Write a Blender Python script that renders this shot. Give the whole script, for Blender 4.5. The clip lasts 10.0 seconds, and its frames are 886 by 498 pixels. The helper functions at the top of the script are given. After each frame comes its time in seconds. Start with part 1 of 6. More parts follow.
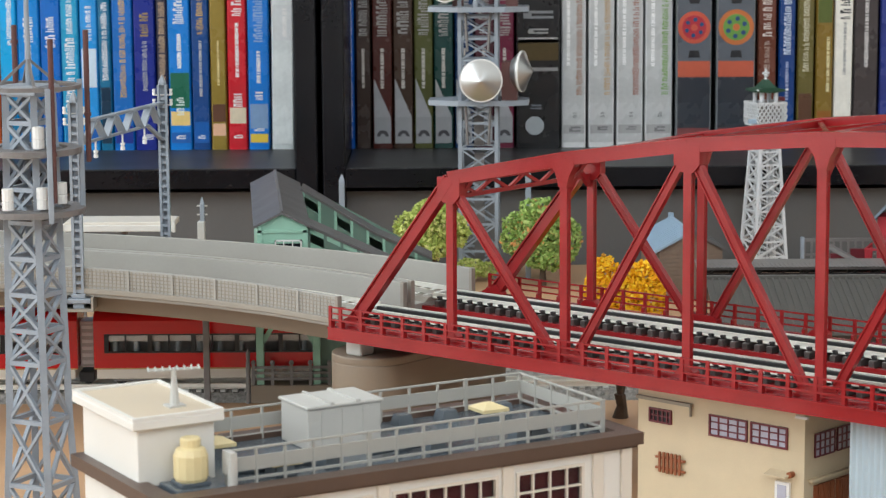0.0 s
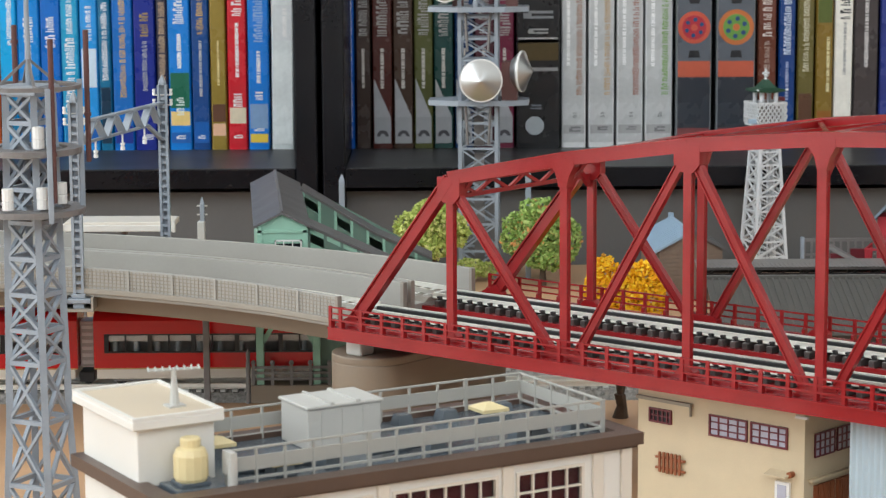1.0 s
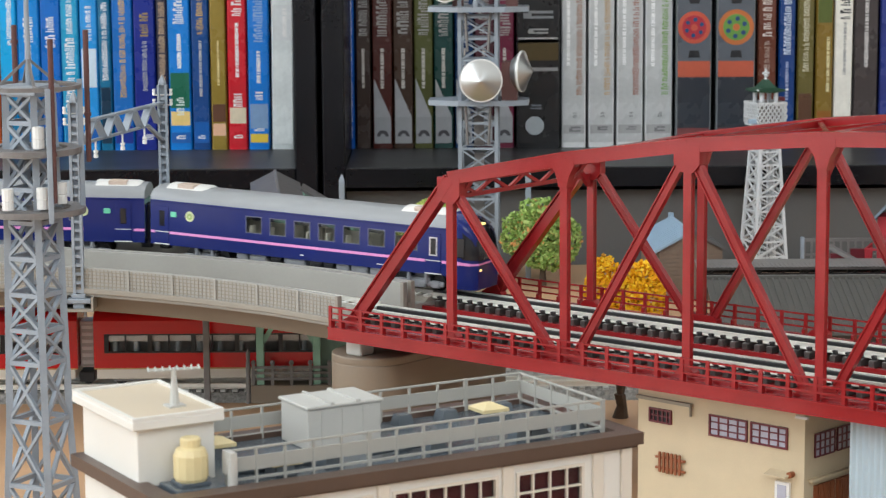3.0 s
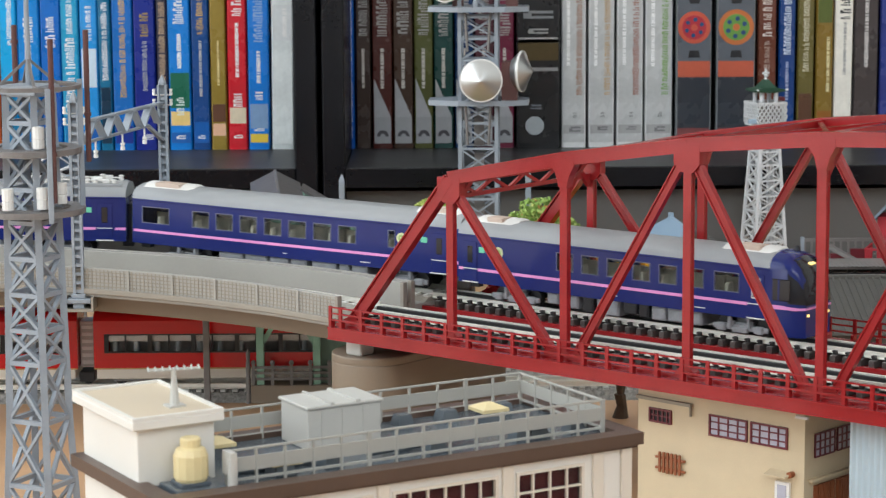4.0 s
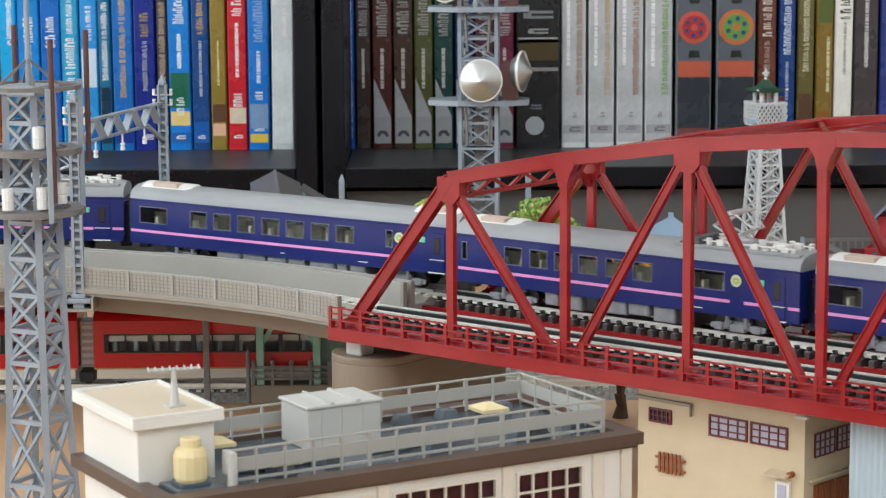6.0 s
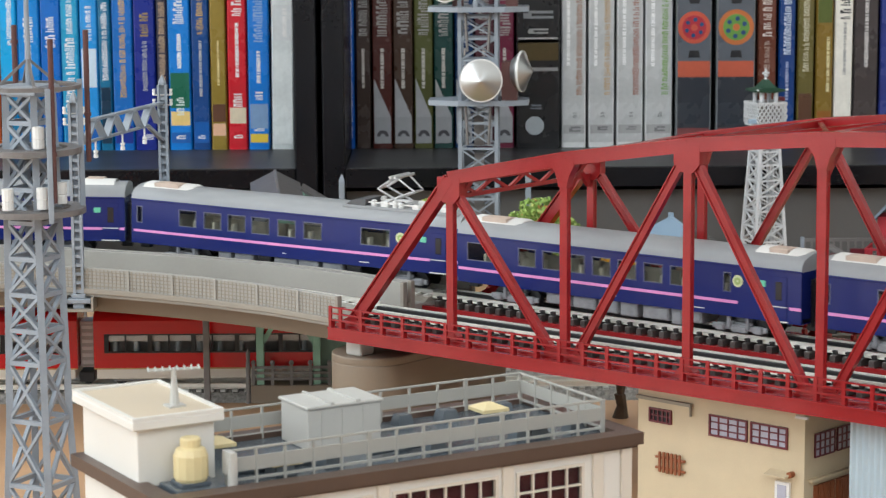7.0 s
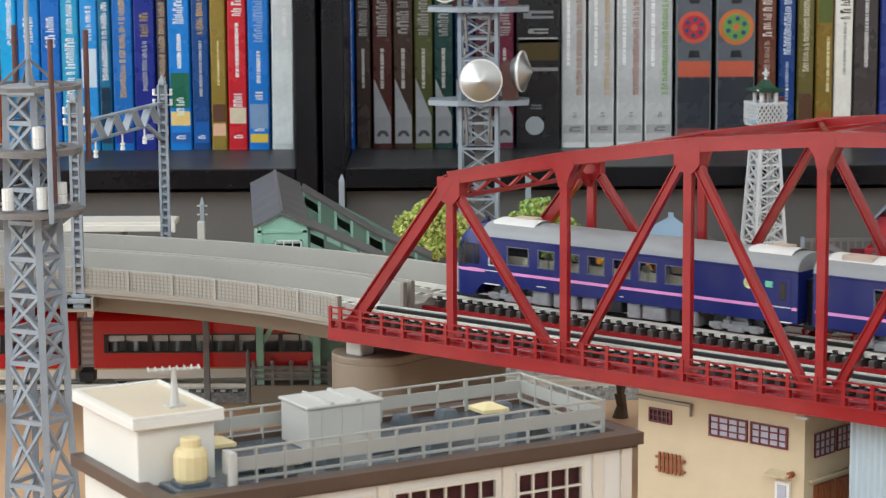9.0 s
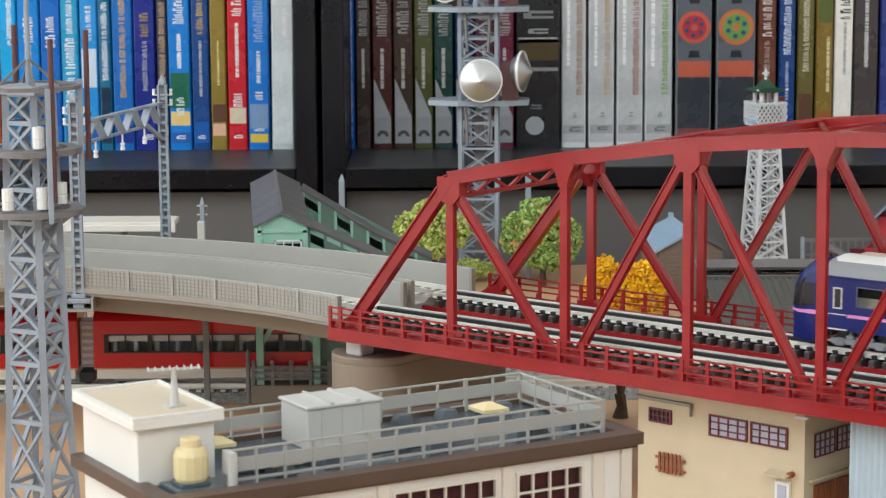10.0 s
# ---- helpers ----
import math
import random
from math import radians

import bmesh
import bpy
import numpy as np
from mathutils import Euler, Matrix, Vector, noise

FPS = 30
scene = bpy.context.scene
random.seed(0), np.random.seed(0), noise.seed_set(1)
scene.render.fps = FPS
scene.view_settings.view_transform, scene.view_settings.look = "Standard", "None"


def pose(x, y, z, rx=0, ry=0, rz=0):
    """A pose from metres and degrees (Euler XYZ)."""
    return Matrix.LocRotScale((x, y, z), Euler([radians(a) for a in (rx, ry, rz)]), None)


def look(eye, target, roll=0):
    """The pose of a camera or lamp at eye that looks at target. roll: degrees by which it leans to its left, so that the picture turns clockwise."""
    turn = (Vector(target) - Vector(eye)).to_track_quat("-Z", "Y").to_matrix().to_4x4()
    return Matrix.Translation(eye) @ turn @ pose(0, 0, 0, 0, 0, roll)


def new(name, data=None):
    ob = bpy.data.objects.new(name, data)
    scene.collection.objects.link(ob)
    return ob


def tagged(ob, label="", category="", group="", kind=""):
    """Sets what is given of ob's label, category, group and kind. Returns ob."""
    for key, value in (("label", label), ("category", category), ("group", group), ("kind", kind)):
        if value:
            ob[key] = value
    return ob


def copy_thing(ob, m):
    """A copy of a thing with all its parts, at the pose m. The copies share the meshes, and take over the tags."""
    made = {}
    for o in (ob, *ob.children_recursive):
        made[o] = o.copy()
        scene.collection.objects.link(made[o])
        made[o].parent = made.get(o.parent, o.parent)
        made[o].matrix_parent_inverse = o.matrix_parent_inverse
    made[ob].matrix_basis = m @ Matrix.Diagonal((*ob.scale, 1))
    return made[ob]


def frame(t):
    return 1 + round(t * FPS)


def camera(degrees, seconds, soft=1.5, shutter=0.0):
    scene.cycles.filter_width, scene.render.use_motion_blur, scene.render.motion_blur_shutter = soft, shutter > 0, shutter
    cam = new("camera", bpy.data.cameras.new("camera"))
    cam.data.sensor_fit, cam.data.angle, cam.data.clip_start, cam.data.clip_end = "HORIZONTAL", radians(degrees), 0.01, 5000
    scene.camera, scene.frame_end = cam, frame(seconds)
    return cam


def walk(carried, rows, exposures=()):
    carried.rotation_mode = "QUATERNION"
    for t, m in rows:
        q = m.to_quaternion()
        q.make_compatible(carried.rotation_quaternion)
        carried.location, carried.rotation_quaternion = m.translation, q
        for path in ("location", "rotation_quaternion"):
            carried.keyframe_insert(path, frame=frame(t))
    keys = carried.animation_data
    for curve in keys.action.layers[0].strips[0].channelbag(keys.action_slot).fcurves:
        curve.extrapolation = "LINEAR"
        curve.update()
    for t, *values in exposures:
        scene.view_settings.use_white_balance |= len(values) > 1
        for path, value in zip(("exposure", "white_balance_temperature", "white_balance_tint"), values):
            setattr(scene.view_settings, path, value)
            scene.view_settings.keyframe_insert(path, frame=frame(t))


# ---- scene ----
cam = camera(21.575, 10.0, soft=1.25, shutter=0.15)
CAM_POSE = Matrix.Translation((0, 0, 0.19609)) @ pose(0, 0, 0, 90 - 8.702, 0, 0) @ pose(0, 0, 0, 0, 0, -0.371)
cam.data.dof.use_dof, cam.data.dof.focus_distance, cam.data.dof.aperture_fstop = True, 0.82, 70.0
walk(cam, [(0.0, CAM_POSE), (10.0, CAM_POSE)], exposures=[(0.0, 0.0), (10.0, 0.0)])

# ---- light: a bright day through the tall windows on the left, plus an added front fill ----
world = bpy.data.worlds.new("sky")
scene.world = world
world.use_nodes = True
sky = world.node_tree.nodes.new("ShaderNodeTexSky")
sky.sky_type, sky.sun_disc = "NISHITA", False
sky.sun_elevation, sky.sun_rotation = radians(38), radians(200)
world.node_tree.links.new(sky.outputs[0], world.node_tree.nodes["Background"].inputs[0])
world.node_tree.nodes["Background"].inputs[1].default_value = 0.10


def area_lamp(name, loc, target, sx, sy, watts, colour):
    lamp = bpy.data.lights.new(name, "AREA")
    lamp.shape, lamp.size, lamp.size_y, lamp.energy, lamp.color = "RECTANGLE", sx, sy, watts, colour
    ob = new(name, lamp)
    ob.matrix_world = look(loc, target)
    return ob


area_lamp("window_daylight", (-1.95, 0.35, 0.92), (0.0, 0.85, 0.35), 2.3, 2.7, 61.0, (0.93, 0.985, 1.0))
# Unseen fill lamp behind the camera, added to lift fronts and the right side.
area_lamp("window_daylight_front", (0.35, -1.42, 1.65), (0.1, 0.8, 0.0), 2.4, 1.2, 34.0, (0.93, 0.985, 1.0))

# ---- materials ----
MM = 0.001


def rgb(r, g, b):
    """Linear colour from a display colour of 0 to 255."""
    return tuple((c / 255 / 12.92) if c / 255 < 0.04045 else ((c / 255 + 0.055) / 1.055) ** 2.4 for c in (r, g, b))


def mat(name, colour, rough=0.45, metal=0.0, var=0.14, size=6.0, grain=0.5, bump=0.12, spec=0.5, island=0.0, dust=0.0):
    """A moulded or painted surface: broad stains, fine grain, relief. size and grain in millimetres."""
    m = bpy.data.materials.new(name)
    m.use_nodes = True
    nt, n = m.node_tree, m.node_tree.nodes
    bsdf = n["Principled BSDF"]
    tc = n.new("ShaderNodeTexCoord")
    big, fine = n.new("ShaderNodeTexNoise"), n.new("ShaderNodeTexNoise")
    for tex, s, det in ((big, size, 4), (fine, grain, 3)):
        tex.inputs["Scale"].default_value = 1000 / s
        tex.inputs["Detail"].default_value = det
        nt.links.new(tc.outputs["Object"], tex.inputs["Vector"])
    mix = n.new("ShaderNodeMath")
    mix.operation = "MULTIPLY_ADD"
    nt.links.new(big.outputs["Fac"], mix.inputs[0])
    mix.inputs[1].default_value = 0.7
    scaled = n.new("ShaderNodeMath")
    scaled.operation = "MULTIPLY"
    nt.links.new(fine.outputs["Fac"], scaled.inputs[0])
    scaled.inputs[1].default_value = 0.3
    nt.links.new(scaled.outputs[0], mix.inputs[2])
    ramp = n.new("ShaderNodeValToRGB")
    a, b = ramp.color_ramp.elements
    a.position, b.position = 0.28, 0.72
    a.color = (*[max(c * (1 - var), 0) for c in colour], 1)
    b.color = (*[min(c * (1 + var) + 0.02 * dust, 1) for c in colour], 1)
    nt.links.new(mix.outputs[0], ramp.inputs[0])
    out = ramp.outputs[0]
    if island:
        info = n.new("ShaderNodeObjectInfo")
        hsv = n.new("ShaderNodeHueSaturation")
        mr = n.new("ShaderNodeMapRange")
        mr.inputs["To Min"].default_value, mr.inputs["To Max"].default_value = 1 - island, 1 + island
        nt.links.new(info.outputs["Random"], mr.inputs["Value"])
        nt.links.new(mr.outputs[0], hsv.inputs["Value"])
        nt.links.new(out, hsv.inputs["Color"])
        out = hsv.outputs[0]
    nt.links.new(out, bsdf.inputs["Base Color"])
    rr = n.new("ShaderNodeMapRange")
    rr.inputs["To Min"].default_value, rr.inputs["To Max"].default_value = max(rough - 0.09, 0.03), min(rough + 0.12, 1)
    nt.links.new(big.outputs["Fac"], rr.inputs["Value"])
    nt.links.new(rr.outputs[0], bsdf.inputs["Roughness"])
    bsdf.inputs["Metallic"].default_value = metal
    bsdf.inputs["Specular IOR Level"].default_value = spec
    if bump:
        bp = n.new("ShaderNodeBump")
        bp.inputs["Strength"].default_value, bp.inputs["Distance"].default_value = bump, 0.0004
        nt.links.new(fine.outputs["Fac"], bp.inputs["Height"])
        nt.links.new(bp.outputs[0], bsdf.inputs["Normal"])
    return m


def glass(name, colour=(0.8, 0.85, 0.88), rough=0.04, alpha=0.35):
    """Clear moulded pane: part see-through, part gloss."""
    m = bpy.data.materials.new(name)
    m.use_nodes = True
    nt, n = m.node_tree, m.node_tree.nodes
    for x in list(n):
        n.remove(x)
    out, mixs = n.new("ShaderNodeOutputMaterial"), n.new("ShaderNodeMixShader")
    tr, gl = n.new("ShaderNodeBsdfTransparent"), n.new("ShaderNodeBsdfPrincipled")
    tr.inputs[0].default_value = (*colour, 1)
    gl.inputs["Base Color"].default_value = (*[c * 0.03 for c in colour], 1)
    gl.inputs["Roughness"].default_value = rough
    mixs.inputs[0].default_value = alpha
    nt.links.new(tr.outputs[0], mixs.inputs[1])
    nt.links.new(gl.outputs[0], mixs.inputs[2])
    nt.links.new(mixs.outputs[0], out.inputs[0])
    return m


def glow(name, colour, strength):
    m = bpy.data.materials.new(name)
    m.use_nodes = True
    b = m.node_tree.nodes["Principled BSDF"]
    b.inputs["Base Color"].default_value = (*colour, 1)
    b.inputs["Emission Color"].default_value = (*colour, 1)
    b.inputs["Emission Strength"].default_value = strength
    return m


RED = mat("bridge_red", (0.29, 0.015, 0.017), 0.2, var=0.16, size=14, grain=0.8, bump=0.06, dust=0.1, spec=0.42)
DKRED = mat("bridge_floor_red", (0.2, 0.018, 0.018), 0.4, var=0.2)
CONC = mat("viaduct_grey", rgb(160, 157, 150), 0.5, var=0.06, size=30, grain=1.0, bump=0.05)
CONC2 = mat("viaduct_panel_grey", rgb(148, 141, 130), 0.55, var=0.07, size=12, grain=0.8, bump=0.08)
GIRDER = mat("girder_taupe", rgb(124, 112, 99), 0.5, var=0.08, size=20)
WFRAME = mat("window_frame_grey", (0.13, 0.14, 0.22), 0.4, var=0.1)
CONCD = mat("pier_taupe", rgb(138, 124, 108), 0.55, var=0.08, size=20)
RAIL = mat("rail_nickel", (0.92, 0.9, 0.84), 0.46, 1.0, var=0.1, size=20, bump=0.02)
SLEEP = mat("sleeper_brown", (0.075, 0.064, 0.06), 0.28, var=0.25, size=4, island=0.25)
CHAIR = mat("chair_black", (0.018, 0.017, 0.017), 0.5)
BALLAST = mat("ballast_grey", (0.30, 0.29, 0.27), 0.8, var=0.6, size=1.6, grain=0.6, bump=0.8)
BLUE = mat("carriage_blue", (0.010, 0.020, 0.14), 0.17, var=0.07, size=30, grain=1, bump=0.02, spec=0.4)
PINK = mat("carriage_pink_line", (0.80, 0.30, 0.62), 0.3, var=0.04)
ROOFG = mat("carriage_roof_grey", (0.29, 0.30, 0.31), 0.38, var=0.07, size=20, bump=0.05)
WHITEP = mat("white_plastic", (0.76, 0.75, 0.72), 0.42, var=0.05)
SILVER = mat("silver_paint", (0.62, 0.62, 0.63), 0.3, 0.7, var=0.08)
BOGIE = mat("bogie_grey", (0.26, 0.27, 0.285), 0.45, var=0.25, size=3)
BLACKP = mat("black_plastic", (0.012, 0.012, 0.014), 0.4, var=0.2)
DARKG = mat("window_dark", (0.015, 0.016, 0.02), 0.08, var=0.1, bump=0)
PANE = glass("clear_pane", (0.97, 0.98, 0.97), alpha=0.12)
INTER = mat("carriage_inside", (0.72, 0.69, 0.58), 0.6, var=0.35, size=5)
TABLE = mat("table_wood", rgb(196, 158, 122), 0.42, var=0.12, size=40, grain=2, bump=0.04)
CREAM = mat("cream_wall", rgb(222, 219, 212), 0.5, var=0.04, size=25, bump=0.06)
CREAMTRIM = mat("cream_trim", rgb(216, 208, 195), 0.45, var=0.04, size=20)
TANROOF = mat("tan_roof", rgb(206, 190, 166), 0.45, var=0.05, size=20)
RAILG = mat("railing_grey", rgb(168, 166, 159), 0.4, var=0.05, size=15)
BROWN = mat("brown_cornice", rgb(84, 66, 56), 0.38, var=0.12, size=12)
ROOFSLATE = mat("roof_blue_grey", rgb(86, 94, 101), 0.2, var=0.12, size=12)
YELLOW = mat("pale_yellow_plastic", rgb(222, 204, 156), 0.4, var=0.06)
LGREY = mat("light_grey_plastic", rgb(192, 190, 184), 0.42, var=0.05, size=15)
MAROON = mat("window_maroon", rgb(104, 36, 46), 0.4, var=0.1)
BEIGE = mat("beige_wall", rgb(204, 187, 156), 0.6, var=0.07, size=10, bump=0.15)
BROWNW = mat("door_brown", rgb(140, 78, 44), 0.5, var=0.15)
STEEL = mat("tower_grey", rgb(146, 154, 163), 0.4, var=0.12, size=8, bump=0.06)
STEELD = mat("tower_ring_grey", rgb(118, 114, 112), 0.45, var=0.15, size=6)
RUST = mat("antenna_brown", rgb(92, 58, 54), 0.5, var=0.15)
WHITET = mat("white_tower", rgb(214, 216, 218), 0.45, var=0.08, size=6)
DISH = mat("dish_silver", (0.56, 0.56, 0.55), 0.33, 0.9, var=0.05, bump=0.0)
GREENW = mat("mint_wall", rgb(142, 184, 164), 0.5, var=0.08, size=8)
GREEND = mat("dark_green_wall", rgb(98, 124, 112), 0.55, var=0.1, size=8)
ROOFD = mat("dark_roof", rgb(94, 92, 92), 0.4, var=0.1, size=14)
ROOFBLUE = mat("blue_roof", rgb(150, 172, 190), 0.45, var=0.08)
GREENROOF = mat("pagoda_green", rgb(34, 70, 52), 0.4, var=0.15)
CABRED = mat("tram_red", (0.55, 0.010, 0.012), 0.2, var=0.06, size=30, bump=0.02, spec=0.45)
SHELFBLACK = mat("shelf_black", (0.008, 0.008, 0.010), 0.2, var=0.3, size=60, grain=2, bump=0.03, spec=0.3)
SHELFTOP = mat("shelf_board_black", (0.03, 0.03, 0.032), 0.4, var=0.3, size=60, grain=2, bump=0.03)
GREYPANEL = mat("cabinet_grey", (0.115, 0.11, 0.105), 0.55, var=0.08, size=90, grain=1.5, bump=0.03)
CEIL = mat("ceiling_white", (0.8, 0.8, 0.8), 0.9, var=0.03, size=300, bump=0.02)
ROOMWALL = mat("room_plaster", (0.78, 0.78, 0.77), 0.9, var=0.04, size=300, bump=0.02)
FLOORW = mat("room_floor", (0.16, 0.12, 0.09), 0.4, var=0.2, size=120)
BARK = mat("bark", (0.08, 0.05, 0.03), 0.85, var=0.3, size=3)


# ---- mesh building; lengths inside the builders are millimetres ----
class Mesh:
    """Collects solid pieces, in millimetres."""

    def __init__(self):
        self.v, self.f = [], []

    def add(self, verts, faces):
        k = len(self.v)
        self.v += [tuple(p) for p in verts]
        self.f += [tuple(i + k for i in f) for f in faces]
        return self

    def box(self, x0, y0, z0, x1, y1, z1, b=0.0):
        """A box between two corners, with all upright edges chamfered by b."""
        if b <= 0:
            v = [(x, y, z) for z in (z0, z1) for x, y in ((x0, y0), (x1, y0), (x1, y1), (x0, y1))]
            return self.add(v, [(0, 3, 2, 1), (4, 5, 6, 7), (0, 1, 5, 4), (1, 2, 6, 5), (2, 3, 7, 6), (3, 0, 4, 7)])
        def ring(i, z):
            X0, X1, Y0, Y1 = x0 + i, x1 - i, y0 + i, y1 - i
            return [(X0 + b, Y0, z), (X1 - b, Y0, z), (X1, Y0 + b, z), (X1, Y1 - b, z), (X1 - b, Y1, z), (X0 + b, Y1, z), (X0, Y1 - b, z), (X0, Y0 + b, z)]
        rings = [ring(b, z0), ring(0, z0 + b), ring(0, z1 - b), ring(b, z1)]
        v = [p for r in rings for p in r]
        f = [tuple(range(7, -1, -1)), tuple(range(24, 32))]
        for r in range(3):
            f += [(r * 8 + i, r * 8 + (i + 1) % 8, r * 8 + 8 + (i + 1) % 8, r * 8 + 8 + i) for i in range(8)]
        return self.add(v, f)

    def ring(self, xa, za, xb, zb, w, ya, yb):
        """A flat rectangular frame in x and z, w wide, from ya to yb."""
        v = []
        for y in (ya, yb):
            v += [(xa, y, za), (xb, y, za), (xb, y, zb), (xa, y, zb), (xa + w, y, za + w), (xb - w, y, za + w), (xb - w, y, zb - w), (xa + w, y, zb - w)]
        f = []
        for i in range(4):
            j = (i + 1) % 4
            f += [(i, j, 4 + j, 4 + i), (8 + i, 8 + j, 12 + j, 12 + i), (i, j, 8 + j, 8 + i), (4 + i, 4 + j, 12 + j, 12 + i)]
        return self.add(v, f)

    def beam(self, p, q, w, h, up=(0, 0, 1)):
        """A square bar from p to q: w across, h along up."""
        p, q = Vector(p), Vector(q)
        d = (q - p).normalized()
        u = Vector(up)
        s = d.cross(u)
        if s.length < 1e-4:
            s = d.cross(Vector((1, 0, 0)))
        s.normalize()
        u = s.cross(d)
        s, u = s * w / 2, u * h / 2
        v = [e + a * s + c * u for e in (p, q) for a, c in ((-1, -1), (1, -1), (1, 1), (-1, 1))]
        return self.add(v, [(0, 3, 2, 1), (4, 5, 6, 7), (0, 1, 5, 4), (1, 2, 6, 5), (2, 3, 7, 6), (3, 0, 4, 7)][0:6])

    def rod(self, p, q, r, r2=None, n=8):
        p, q = Vector(p), Vector(q)
        d = (q - p).normalized()
        s = d.orthogonal().normalized()
        u = d.cross(s)
        r2 = r if r2 is None else r2
        v = [e + (s * math.cos(a) + u * math.sin(a)) * k for e, k in ((p, r), (q, r2)) for a in [2 * math.pi * i / n for i in range(n)]]
        f = [(i, (i + 1) % n, n + (i + 1) % n, n + i) for i in range(n)]
        return self.add(v, f + [tuple(range(n - 1, -1, -1)), tuple(range(n, 2 * n))])

    def prism(self, poly, a, b, axis="y"):
        """A flat outline given in the other two axes, drawn out from a to b."""
        n = len(poly)
        def at(p, t):
            return (p[0], t, p[1]) if axis == "y" else (t, p[0], p[1]) if axis == "x" else (p[0], p[1], t)
        v = [at(p, a) for p in poly] + [at(p, b) for p in poly]
        f = [(i, (i + 1) % n, n + (i + 1) % n, n + i) for i in range(n)]
        return self.add(v, f + [tuple(range(n - 1, -1, -1)), tuple(range(n, 2 * n))])

    def lathe(self, prof, c=(0, 0, 0), n=24, m=None):
        """Radius and height pairs turned about z."""
        k = len(prof)
        v = [Vector((r * math.cos(2 * math.pi * i / n), r * math.sin(2 * math.pi * i / n), z)) for i in range(n) for r, z in prof]
        if m is not None:
            v = [m @ p for p in v]
        v = [p + Vector(c) for p in v]
        f = [(i * k + j, ((i + 1) % n) * k + j, ((i + 1) % n) * k + j + 1, i * k + j + 1) for i in range(n) for j in range(k - 1)]
        return self.add(v, f)

    def loft(self, rings, closed=True, caps=True):
        """Skin over equal rings of points."""
        n = len(rings[0])
        v = [p for r in rings for p in r]
        f = []
        for r in range(len(rings) - 1):
            for i in range(n if closed else n - 1):
                f.append((r * n + i, r * n + (i + 1) % n, (r + 1) * n + (i + 1) % n, (r + 1) * n + i))
        if caps:
            f += [tuple(range(n - 1, -1, -1)), tuple(range((len(rings) - 1) * n, len(rings) * n))]
        return self.add(v, f)

    def data(self, name, material, smooth=False):
        me = bpy.data.meshes.new(name)
        me.from_pydata([(x * MM, y * MM, z * MM) for x, y, z in self.v], [], self.f)
        bm = bmesh.new()
        bm.from_mesh(me)
        bmesh.ops.recalc_face_normals(bm, faces=bm.faces)
        bm.to_mesh(me)
        bm.free()
        me.materials.append(material)
        if smooth:
            me.shade_smooth()
            me.set_sharp_from_angle(angle=radians(35))
        return me


def part(name, mesh, material, parent=None, label="", smooth=False, m=None):
    """One mesh object, under a thing or a part."""
    ob = new(name, mesh if isinstance(mesh, bpy.types.Mesh) else mesh.data(name, material, smooth))
    if parent is not None:
        ob.parent = parent
    if m is not None:
        ob.matrix_basis = m
    if label:
        ob["label"] = label
    return ob


def thing(name, label, category, m=None, group="", kind=""):
    ob = tagged(new(name), label, category, group, kind)
    ob.empty_display_size = 0.01
    if m is not None:
        ob.matrix_basis = m
    return ob


def at(x, y, z=0.0, turn=0.0):
    """A pose in millimetres, turned about z by degrees."""
    return pose(x * MM, y * MM, z * MM, 0, 0, turn)


# the bridge's own frame: x along it, y away from the camera, z up from its walkway
B_TURN = -39.89
B_X, B_Y, B_Z = -33.0, 786.4, 48.0


def onb(x, y, z=0.0, turn=0.0):
    """A pose given in the bridge's frame."""
    return at(B_X, B_Y, B_Z, B_TURN) @ at(x, y, z, turn)


# ---- the room ----
def room():
    tagged(part("floor", Mesh().box(-2060, -1560, -760, 2060, 1700, -740), FLOORW), "warm brown wooden floor of the room", "floor", kind="structure")
    tagged(part("ceiling", Mesh().box(-2060, -1560, 2350, 2060, 1700, 2400), CEIL), "plain white ceiling of the room", "ceiling", kind="structure")
    tagged(part("wall_north", Mesh().box(-2060, 1560, -740, 2060, 1620, 2350), ROOMWALL), "plain light wall behind the bookcases", "wall", kind="structure")
    tagged(part("wall_east", Mesh().box(2000, -1500, -740, 2060, 1560, 2350), ROOMWALL), "plain light wall of the room", "wall", kind="structure")
    # This opening is out of view, added behind the front fill lamp.
    s = Mesh().box(-2000, -1560, -740, -900, -1500, 2350).box(1600, -1560, -740, 2060, -1500, 2350)
    s.box(-900, -1560, -740, 1600, -1500, 950).box(-900, -1560, 2320, 1600, -1500, 2350)
    tagged(part("wall_south", s, ROOMWALL), "plain light wall with an opening added behind the fill lamp", "wall", kind="structure")
    s = Mesh().box(-2060, 1520, -740, -2000, 1560, 2350).box(-2060, -1560, -740, -2000, -820, 2350)
    s.box(-2060, -820, -740, -2000, 1520, -460).box(-2060, -820, 2320, -2000, 1520, 2350)
    tagged(part("wall_west", s, ROOMWALL), "plain light wall with a wide window opening", "wall", kind="structure")


room()


def table():
    t = thing("table", "light tan wooden table carrying the model railway", "table", at(0, 0, 0))
    part("tabletop", Mesh().box(-1350, -260, -28, 1150, 1224, 0, 1.5), TABLE, t)
    leg = Mesh().box(-25, -25, -740, 25, 25, -28, 2).data("leg", TABLE)
    for x in (-1290, 1090):
        for y in (-200, 1160):
            part("leg", leg, TABLE, t, m=at(x, y))


table()


# ---- the bridge ----
PANEL = 46.67
N_PANEL = 12
TOPS = [0, 58.1, 67.6, 74.9, 79.6, 82.0, 82.8, 82.0, 79.6, 74.9, 67.6, 58.1, 0]
W_TRUSS = 77.9
TRACK_NEAR, TRACK_FAR = 18.6, 58.8
RAIL_TOP = 5.0


